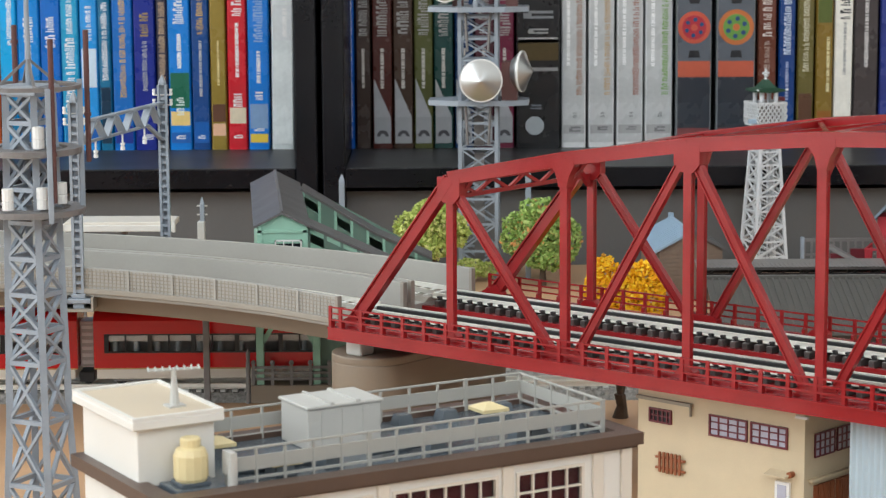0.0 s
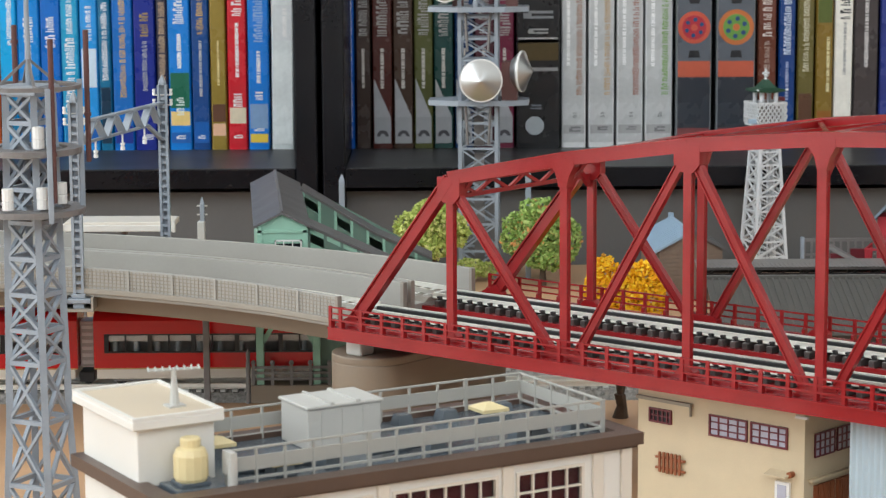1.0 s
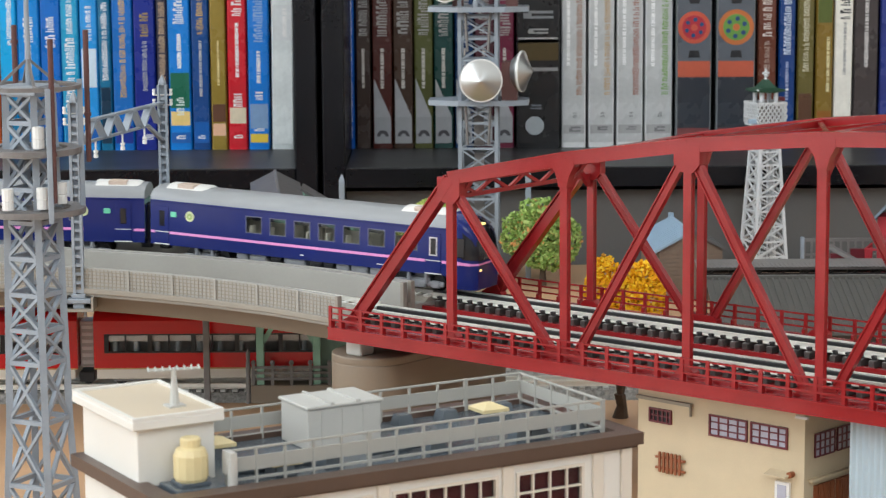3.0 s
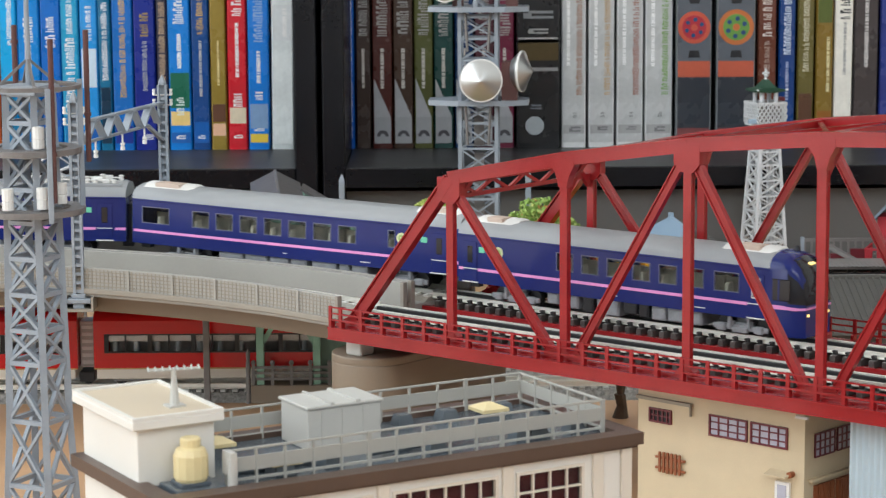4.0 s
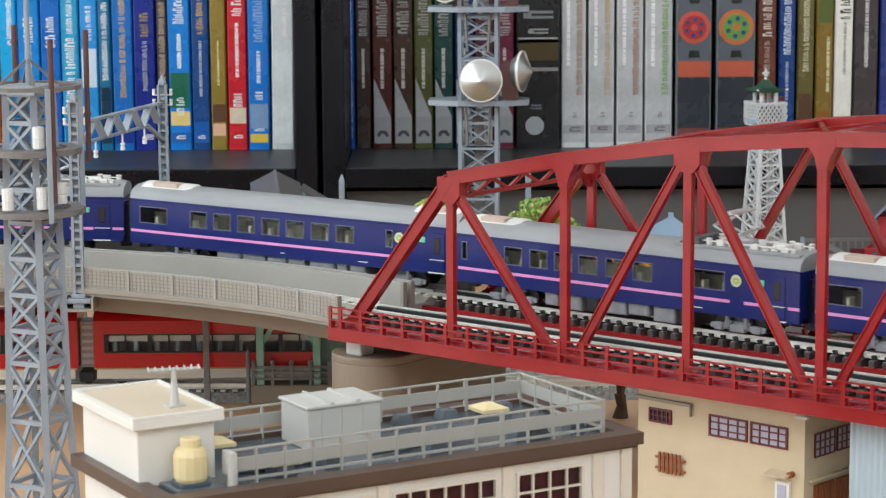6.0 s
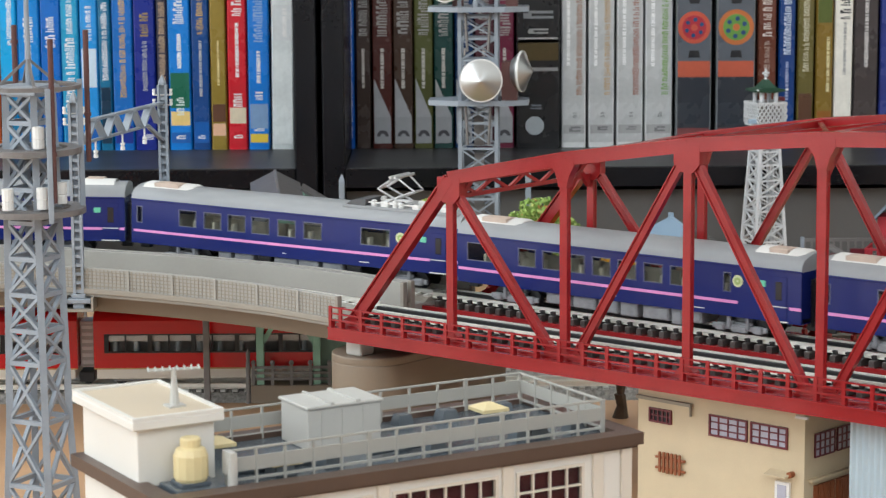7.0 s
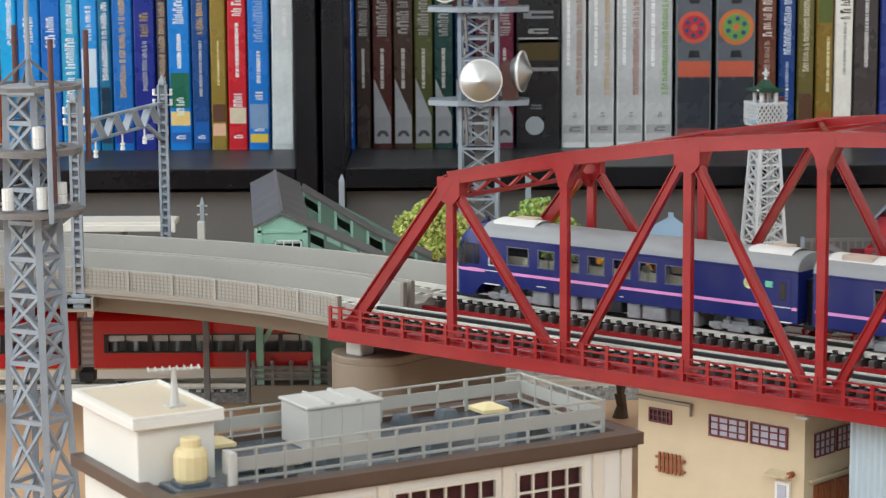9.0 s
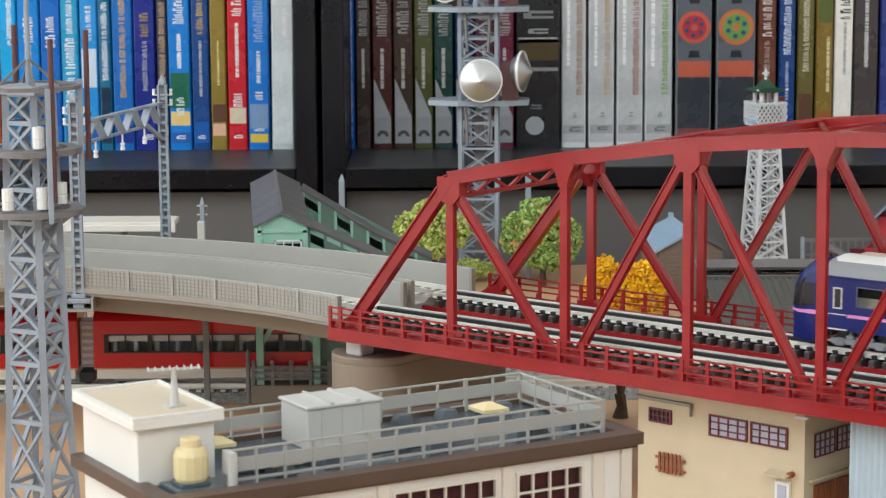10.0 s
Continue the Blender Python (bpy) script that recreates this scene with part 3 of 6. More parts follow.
    def ac(xa, xb):
        s2 = [(y * 0.78, BODY_HI + (z - BODY_HI) * 1.0 + 0.55) for y, z in car_section(hw, 33.9) if abs(y) < 9.2]
        rings = [[(xa + 1.6, y * 0.93, z - 0.5) for y, z in s2], [(xa, y, z) for y, z in s2], [(xb, y, z) for y, z in s2], [(xb + 1.6, y * 0.93, z - 0.5) for y, z in s2]]
        a = part("air_conditioner", Mesh().loft([[(x, y, z) for x, y, z in r] for r in rings]), WHITEP, c, smooth=True)
        g = Mesh().box(xa + 5, -5.5, 33.0, xb - 4, 0.5, 34.65, 0.2)
        part("grille", g, bpy.data.materials.get("grille_tan") or mat("grille_tan", rgb(200, 180, 165), 0.55), a)
    if kind == "plain":
        ac(-68, -48)
        ac(51, 67)
    elif kind == "panto":
        ac(-68, -48)
    else:
        ac(38, 56)
        ac(-66, -50)
    if kind == "panto":
        # lowered roof well with white insulators and the pantograph
        part("roof_well", Mesh().box(21, -7.2, 32.0, 69, 7.2, 33.3, 0.3), ROOFG, c)
        part("roof_cover", Mesh().prism([(21.5, 31), (22.5, 33.4), (24.5, 34.9), (27, 35.5), (30.5, 35.6), (30.5, 31)], -6.6, 6.6), bpy.data.materials.get("cover_grey") or mat("cover_grey", (0.09, 0.09, 0.095), 0.5), c)
        random.seed(5)
        for k in range(18):
            x, y = 33 + (k % 9) * 4.2 + random.uniform(-1.2, 1.2), (-4.9 if k < 9 else 4.2)
            h = random.uniform(1.3, 2.7)
            if k % 3 == 1:
                part("insulator", Mesh().box(x - 1.5, y - 1.0, 33.2, x + 1.5, y + 1.0, 33.2 + h * 0.8, 0.25), WHITEP, c)
            else:
                part("insulator", Mesh().lathe([(0, h), (1.0, h), (1.1, h - 0.4), (0.7, h - 0.8), (1.1, h - 1.2), (0.9, 0), (0, 0)], (x, y, 33.2), 10), WHITEP, c)
        for ya in (-4.9, 4.2):
            part("roof_cable", Mesh().rod((31, ya, 34.6), (66, ya, 34.4), 0.3), WHITEP, c)
        part("switch_box", Mesh().box(56, -3, 33.2, 61, 2, 35.2, 0.4), WHITEP, c)
        pan = part("pantograph", Mesh().box(38.5, -5, 34.4, 49, -4.2, 35.2).box(38.5, 4.2, 34.4, 49, 5, 35.2).box(38.5, -5, 34.4, 39.3, 5, 35.2).box(48.2, -5, 34.4, 49, 5, 35.2), SILVER, c, "grey metal pantograph, raised", m=at(-2.5, 0))
        arms = Mesh()
        for y in (-4.4, 4.4):
            arms.rod((47, y, 35), (36.5, y * 0.8, 39.6), 0.4, n=6).rod((36.5, y * 0.8, 39.6), (44, y * 1.1, 44.4), 0.34, n=6)
            arms.rod((40, y, 35), (51.5, y * 0.8, 39.6), 0.4, n=6).rod((51.5, y * 0.8, 39.6), (45, y * 1.1, 44.4), 0.34, n=6)
        arms.rod((36.5, -3.6, 39.6), (36.5, 3.6, 39.6), 0.3, n=6).rod((51.5, -3.6, 39.6), (51.5, 3.6, 39.6), 0.3, n=6).rod((36.5, -3.6, 39.6), (44, 4.8, 44.4), 0.25, n=6)
        part("pantograph_frame", arms, SILVER, pan)
        part("contact_shoe", Mesh().rod((43.5, -7.5, 44.6), (43.5, 7.5, 44.6), 0.55, n=6).rod((45.5, -7.5, 44.6), (45.5, 7.5, 44.6), 0.55, n=6), SILVER, pan)
    # cab end: blunt nose with a black wrap-round front
    if cab:
        prof = ((58.5, 1.0, 33.6), (62.5, 0.995, 33.2), (65.6, 0.97, 31.8), (68.2, 0.92, 29.4), (70.0, 0.85, 26.4), (70.9, 0.78, 22.0))
        rings = []
        for x, k, top in prof:
            o = [(x, -hw * k, 6.8 if x > 60 else BODY_LO), (x, -hw * k, 17.5)]
            lo = min(BODY_HI, top - 3.4)
            for i in range(13):
                a = math.pi * i / 12
                o.append((x, -hw * k * math.cos(a), lo + (top - lo) * math.sin(a) ** 0.72))
            o += [(x, hw * k, 17.5), (x, hw * k, 6.8 if x > 60 else BODY_LO)]
            rings.append(o)
        cabm = part("cab", Mesh().loft(rings), BLUE, c, "dark blue blunt cab nose", True)
        mask = []
        for x, k, top in ((65.2, 0.972, 32.0), (68.35, 0.92, 29.5), (70.15, 0.85, 26.6), (71.1, 0.78, 22.4)):
            w = hw * k + 0.14
            mask.append([(x, -w, 17.6), (x, -w, top - 5.0), (x, -w * 0.93, top - 2.6), (x, -w * 0.6, top - 0.4), (x, 0, top + 0.3), (x, w * 0.6, top - 0.4), (x, w * 0.93, top - 2.6), (x, w, top - 5.0), (x, w, 17.6)])
        part("windscreen", Mesh().loft(mask), DARKG, cabm, "black wrap-round windscreen", True)
        for s in (-1, 1):
            cw = part("cab_window", Mesh().box(59.6, s * hw - 0.2, 18.4, 66.2, s * hw + 0.16, 25.4, 0.15), DARKG, cabm)
            part("window_bar", Mesh().box(61.8, s * hw - 0.3, 18.4, 62.3, s * hw + 0.26, 25.4), BLUE, cw)
            lampm = bpy.data.materials.get("headlight_glow") or glow("headlight_glow", (1.0, 0.72, 0.25), 1.4)
            tail = bpy.data.materials.get("lens_dark") or mat("lens_dark", (0.25, 0.02, 0.02), 0.15)
            part("headlight", Mesh().box(69.4, s * 6.0 - 0.7, 13.5, 71.15, s * 6.0 + 0.7, 14.4, 0.2), lampm if kind == "head" else tail, cabm)
            part("pink_line", Mesh().box(59.5, s * (hw + 0.06) - 0.1, 15.6, 64.5, s * (hw + 0.06) + 0.1, 16.9).beam((64.5, s * (hw + 0.02), 16.2), (68.3, s * 8.95, 16.0), 0.3, 1.0).beam((68.3, s * 8.95, 16.0), (71.0, s * 7.5, 16.2), 0.3, 0.8), PINK, cabm)
        part("nose_line", Mesh().box(70.9, -7.5, 15.9, 71.15, 7.5, 16.5), PINK, cabm)
        part("roof_light", Mesh().box(67.4, -1.3, 29.6, 69.0, 1.3, 30.3, 0.2), lampm if kind == "head" else tail, cabm)
        part("roof_horn", Mesh().lathe([(0, 0), (1.0, 0), (0.8, 1.4), (0, 1.5)], (61, 3, 33.2), 10), BLACKP, cabm)
    # bogies, wheels, underfloor boxes
    bog = Mesh()
    for y in (-7.9, 7.0):
        bog.box(-10.5, y, 6.6, 10.5, y + 0.9, 8.4, 0.2).box(-3, y - 0.4, 5.8, 3, y + 1.2, 8.0, 0.3)
        for x in (-7.2, 7.2):
            bog.box(x - 1.8, y - 0.6, 6.0, x + 1.8, y + 1.4, 8.6, 0.4).rod((x, y - 0.7, 7.2), (x, y + 1.5, 7.2), 1.1)
        for x in (-3.6, 3.6):
            bog.rod((x, y - 0.3, 7.6), (x, y - 0.3, 11.5), 0.8).box(x - 1.3, y - 0.2, 8.4, x + 1.3, y + 1.0, 9.6, 0.2)
    bog.box(-4, -7, 6.4, 4, 7, 9.2, 0.3).box(-3, -5, 9.0, 3, 5, 11.8, 0.3)
    bog = bog.data("bogie", BOGIE)
    wh = Mesh()
    for y in (-4.9, 4.9):
        s = 1 if y > 0 else -1
        wh.rod((0, y - 0.7, 7.85), (0, y + 0.7, 7.85), 2.85, n=16).rod((0, y - s * 0.9, 7.85), (0, y - s * 0.6, 7.85), 3.3, n=16)
    wh.rod((0, -4.9, 7.85), (0, 4.9, 7.85), 0.6)
    wh = wh.data("wheelset", BLACKP)
    for xb in (-46.5, 46.5):
        b = part("bogie", bog, BOGIE, c, m=at(xb, 0))
        for x in (-7.2, 7.2):
            part("wheelset", wh, BLACKP, b, m=at(x, 0))
    random.seed({"head": 1, "plain": 2, "panto": 3, "tail": 4}[kind])
    x = -32.0
    while x < 31:
        w = random.uniform(4, 11)
        lo = random.uniform(5.8, 7.4)
        part("equipment_box", Mesh().box(x, -8.4, lo, x + w, 8.4, 11.9, 0.3).box(x + 0.6, -8.6, lo + 0.6, x + w - 0.6, 8.6, 10.4), BOGIE if random.random() < 0.8 else BLACKP, c)
        x += w + random.uniform(0.6, 2.2)
    for s in (-1, 1):
        if not (cab and s > 0):
            part("coupler", Mesh().box(min(s * 68, s * 72.3), -1.4, 8.2, max(s * 68, s * 72.3), 1.4, 10.4, 0.2), BLACKP, c)
    return c


KINDS = ["head", "plain", "panto", "plain", "panto", "tail"]
CARS = []
made_plain, made_panto = None, None
for kd in KINDS:
    if kd == "plain" and made_plain:
        CARS.append(copy_thing(made_plain, at(0, 0)))
    elif kd == "panto" and made_panto:
        CARS.append(copy_thing(made_panto, at(0, 0)))
    else:
        CARS.append(train_car(kd))
        if kd == "plain":
            made_plain = CARS[-1]
        if kd == "panto":
            made_panto = CARS[-1]

# where the nose is along the line, in millimetres, second by second
NOSE = [(0.0, -411.0), (1.0, -269.0), (2.0, -127.5), (2.7, -29.5), (3.8, 122.2), (4.5, 224.0), (5.0, 297.2), (5.5, 370.8), (6.5, 517.8), (7.5, 666.0), (8.0, 739.0), (8.6, 827.3), (9.0, 884.6), (9.5, 954.8), (10.0, 1023.5)]


def nose(t):
    for (a, p), (b, q) in zip(NOSE, NOSE[1:]):
        if t <= b:
            return p + (q - p) * (t - a) / (b - a)
    return NOSE[-1][1]


def car_pose(k, t):
    mid = nose(t) - 71.5 - k * CAR_P
    o = TRACK_FAR - CURVE_MID
    a, b = line(mid - 46.5, o)[0], line(mid + 46.5, o)[0]
    m = (a + b) / 2
    turn = math.degrees(math.atan2(b.y - a.y, b.x - a.x))
    dip = math.degrees(math.atan2(a.z - b.z, 93.0))
    return onb(m.x, m.y, m.z, turn) @ pose(0, 0, 0, 0, dip, 0) @ pose(0, 0, 0, 0, 0, 180 if KINDS[k] == "tail" else 0)


def motions():
    for k, car in enumerate(CARS):
        walk(car, [(i * 0.25, car_pose(k, i * 0.25)) for i in range(41)])




# ---- the bookcases and the film cases on them ----
SHELF_Z, CASE_Y = 52.2, 1320.0


def bookcase(x0, x1, label):
    b = thing("bookcase", label, "bookcase", at(0, 0, 0), "bookcases side by side")
    part("side_panel", Mesh().box(x0, 1225, -740, x0 + 12, 1552, SHELF_Z + 236, 0.8), SHELFBLACK, b)
    part("side_panel", Mesh().box(x1 - 12, 1225, -740, x1, 1552, SHELF_Z + 236, 0.8), SHELFBLACK, b)
    part("back_panel", Mesh().box(x0 + 12, 1540, -740, x1 - 12, 1552, SHELF_Z + 236), SHELFBLACK, b)
    part("shelf_board", Mesh().box(x0 + 12, 1226, SHELF_Z - 10.5, x1 - 12, 1540, SHELF_Z, 0.6), SHELFTOP, b)
    part("edge_strip", Mesh().box(x0 + 12, 1224.6, SHELF_Z - 10.6, x1 - 12, 1226, SHELF_Z - 0.2, 0.4), SHELFBLACK, b)
    part("top_board", Mesh().box(x0, 1225, SHELF_Z + 236, x1, 1552, SHELF_Z + 250, 0.6), SHELFBLACK, b)
    part("drawer_front", Mesh().box(x0 + 12, 1238, -360, x1 - 12, 1252, SHELF_Z - 14), GREYPANEL, b, "plain dull grey front panel")
    part("drawer_front", Mesh().box(x0 + 12, 1238, -735, x1 - 12, 1252, -364), GREYPANEL, b, "plain dull grey front panel")


bookcase(-830, -66.2, "black glossy bookcase filled with blue film cases")
bookcase(-63.4, 720, "black glossy bookcase filled with silver and dark film cases")


def sx(p):
    """Shelf place, in millimetres, from a mark on a 1568-part scale."""
    return (p - 784) * 0.3208 - 1.0


CASE_MATS = {}


def tint(c, rough=0.28):
    """A printed sleeve of the display colour c; printed blues hold hardly any red."""
    key = (c, rough)
    if key not in CASE_MATS:
        v = list(rgb(*c))
        if v[2] > 3.0 * v[0] and v[2] > 1.3 * v[1]:
            v = [v[0] * 0.35, v[1] * 1.12, v[2]]
        CASE_MATS[key] = mat("case_print", tuple(min(x * 1.15 + 0.001, 0.85) for x in v), rough, var=0.14, size=22, grain=2.5, bump=0.0, spec=0.5)
    return CASE_MATS[key]


def film_case(p0, p1, colour, label, height=171, lean=0.0, marks=(), bars=(), foot=0.0, shell=None, y=0.0):
    """A film case standing spine out. marks: coloured fields low, high, colour; bars: rows of lettering x, low, high, width, colour, all in parts of the spine."""
    x0, x1 = sx(p0) + 0.25, sx(p1) - 0.25
    w, xm = x1 - x0, (x0 + x1) / 2
    b = thing("film_case", label, "film case", at(xm, CASE_Y + y, SHELF_Z, 0) @ pose(0, 0, 0, 0, lean, 0), "film cases on the shelf")
    h = w / 2
    # shell with a rounded spine
    ring = [(-h, 4), (-h, 1.2), (-h + 0.5, 0.35), (-h + 1.3, 0.0), (h - 1.3, 0.0), (h - 0.5, 0.35), (h, 1.2), (h, 4), (h, 136), (-h, 136)]
    m = Mesh().loft([[(px * 0.985, py, 0) for px, py in ring], [(px, py, 0.8) for px, py in ring], [(px, py, height - 0.8) for px, py in ring], [(px * 0.985, py, height) for px, py in ring]])
    part("shell", m, shell or tint(colour, 0.2), b, smooth=True)
    part("sleeve", Mesh().box(-h + 0.9, -0.28, 3.0 + foot, h - 0.9, 0.6, height - 4), tint(colour, 0.26), b)
    for lo, hi, c in marks:
        part("sleeve_field", Mesh().box(-h + 0.95, -0.38, lo, h - 0.95, 0.4, hi), tint(c), b)
    rnd = random.Random(int(p0) * 7 + 3)
    for fx, lo, hi, bw, c in bars:
        z = hi
        k = Mesh()
        while z > lo + 0.8:
            n = rnd.uniform(0.45, 1.0) * max(bw * w * 0.5, 1.1)
            n = min(n, z - lo)
            a = rnd.uniform(0.72, 1.0) * bw * w / 2
            xc = fx * w
            if bw * w > 2.6:
                # a letter's strokes: two uprights and a crossing bar
                k.box(xc - a, -0.5, z - n, xc + a, 0.3, z - n * 0.68).box(xc - a * rnd.uniform(0.2, 1), -0.5, z - n * 0.35, xc + a, 0.3, z - 0.02)
                if rnd.random() < 0.6:
                    k.box(xc - a, -0.5, z - n * 0.7, xc - a * 0.45, 0.3, z - n * 0.3)
            else:
                k.box(xc - a, -0.5, z - n, xc + a, 0.3, z)
            z -= n + rnd.choice((0.28, 0.28, 0.35, 1.0)) * max(bw * w * 0.3, 0.6)
        if k.v:
            part("lettering", k, tint(c, 0.35), b)
    return b


WHITE, SIL, GOLD = (226, 230, 236), (170, 172, 176), (196, 160, 96)


def cases_left():
    B1, B2, B3 = (24, 118, 200), (14, 92, 180), (18, 148, 214)
    rows = [
        (-70, -34, (20, 110, 190), "blue film case with pale lettering", [], [(0, 20, 120, 0.4, WHITE)]),
        (-33, 5, (206, 96, 40), "orange film case at the end of the row", [], [(0, 20, 120, 0.4, WHITE)]),
        (5, 37, B3, "bright blue film case with pale lettering", [(4, 40, (20, 100, 150))], [(0.1, 60, 118, 0.34, WHITE), (0.0, 10, 40, 0.3, (20, 60, 100))]),
        (37, 77, B1, "blue film case with white lettering and white emblem", [], [(0, 62, 76, 0.5, WHITE), (0, 46, 60, 0.26, WHITE)]),
        (77, 114, B2, "blue film case with white lettering", [(14, 40, (16, 78, 168))], [(0, 58, 76, 0.5, WHITE), (0, 40, 56, 0.26, WHITE), (0.05, 18, 38, 0.3, (120, 150, 170))]),
        (114, 147, (60, 140, 190), "pale speckled blue film case with large white lettering", [(4, 20, (36, 110, 170))], [(0, 66, 120, 0.4, WHITE), (0, 22, 64, 0.6, WHITE)]),
        (147, 180, (58, 130, 206), "light blue film case with a white picture field", [(36, 58, (190, 206, 220)), (4, 12, (30, 80, 160))], [(0, 62, 82, 0.4, WHITE)]),
        (180, 204, (24, 96, 140), "narrow teal blue film case with pale lettering", [(4, 36, (20, 44, 70))], [(0, 40, 84, 0.5, WHITE)]),
        (204, 242, (20, 94, 178), "blue film case with gold lettering", [(4, 14, (30, 40, 130))], [(0, 30, 110, 0.34, GOLD)]),
        (242, 282, (28, 34, 128), "dark indigo film case with silver lettering", [], [(0, 64, 78, 0.5, (150, 128, 66)), (0.0, 34, 62, 0.26, SIL), (0.1, 6, 9, 0.5, WHITE)]),
        (282, 303, (44, 44, 62), "narrow dark film case with bronze lettering", [(4, 30, (40, 52, 112))], [(0, 40, 84, 0.6, (176, 150, 124))]),
        (303, 344, (26, 112, 200), "blue film case with a green forest picture", [(24, 44, (22, 96, 74)), (14, 22, (220, 190, 120)), (4, 10, (24, 80, 160))], [(0, 70, 118, 0.5, WHITE), (0, 46, 66, 0.2, WHITE), (0, 20, 30, 0.4, (210, 220, 214)), (0, 6, 8.4, 0.5, WHITE)]),
        (344, 377, (26, 62, 128), "dark blue film case with gold lettering", [(4, 16, (20, 80, 160))], [(0, 66, 118, 0.4, GOLD), (0, 30, 62, 0.18, SIL), (0, 6, 8.4, 0.5, WHITE)]),
        (377, 407, (138, 116, 48), "mustard gold film case with a small round picture", [(16, 26, (92, 60, 44)), (8, 15, (214, 170, 140))], [(0, 36, 62, 0.16, (214, 196, 140))]),
        (407, 443, (196, 30, 44), "red film case with white lettering", [(15, 24, (210, 196, 170))], [(0, 76, 118, 0.55, WHITE), (0, 40, 72, 0.2, WHITE), (0, 24, 32, 0.5, WHITE), (0, 6, 8.4, 0.5, WHITE)]),
        (443, 482, (36, 112, 206), "blue film case with a yellow foot picture", [(4, 9, (220, 190, 70)), (12, 26, (120, 150, 186))], [(0, 60, 118, 0.5, (140, 170, 210)), (0, 38, 56, 0.2, WHITE), (0, 27, 33, 0.5, WHITE), (0, 10, 12, 0.5, WHITE)]),
    ]
    for p0, p1, c, lab, marks, bars in rows:
        film_case(p0, p1, c, lab, 171, random.Random(int(p0)).uniform(-0.25, 0.25), marks, bars)
    x = -70
    cols = [(24, 118, 200), (30, 60, 140), (180, 40, 50), (40, 40, 50), (24, 118, 200), (120, 110, 60)]
    for k in range(8):
        film_case(x - 40, x - 1, cols[k % 6], "film case with pale lettering further along the row", 171, 0, [], [(0, 20, 120, 0.3, WHITE)])
        x -= 40
    film_case(484, 525, (212, 218, 218), "pale grey clear-edged film case at the row's end", 171, 0.4, [(62, 82, (206, 210, 212))], [(0.1, 64, 80, 0.2, (240, 242, 244))], shell=tint((196, 204, 204), 0.18))


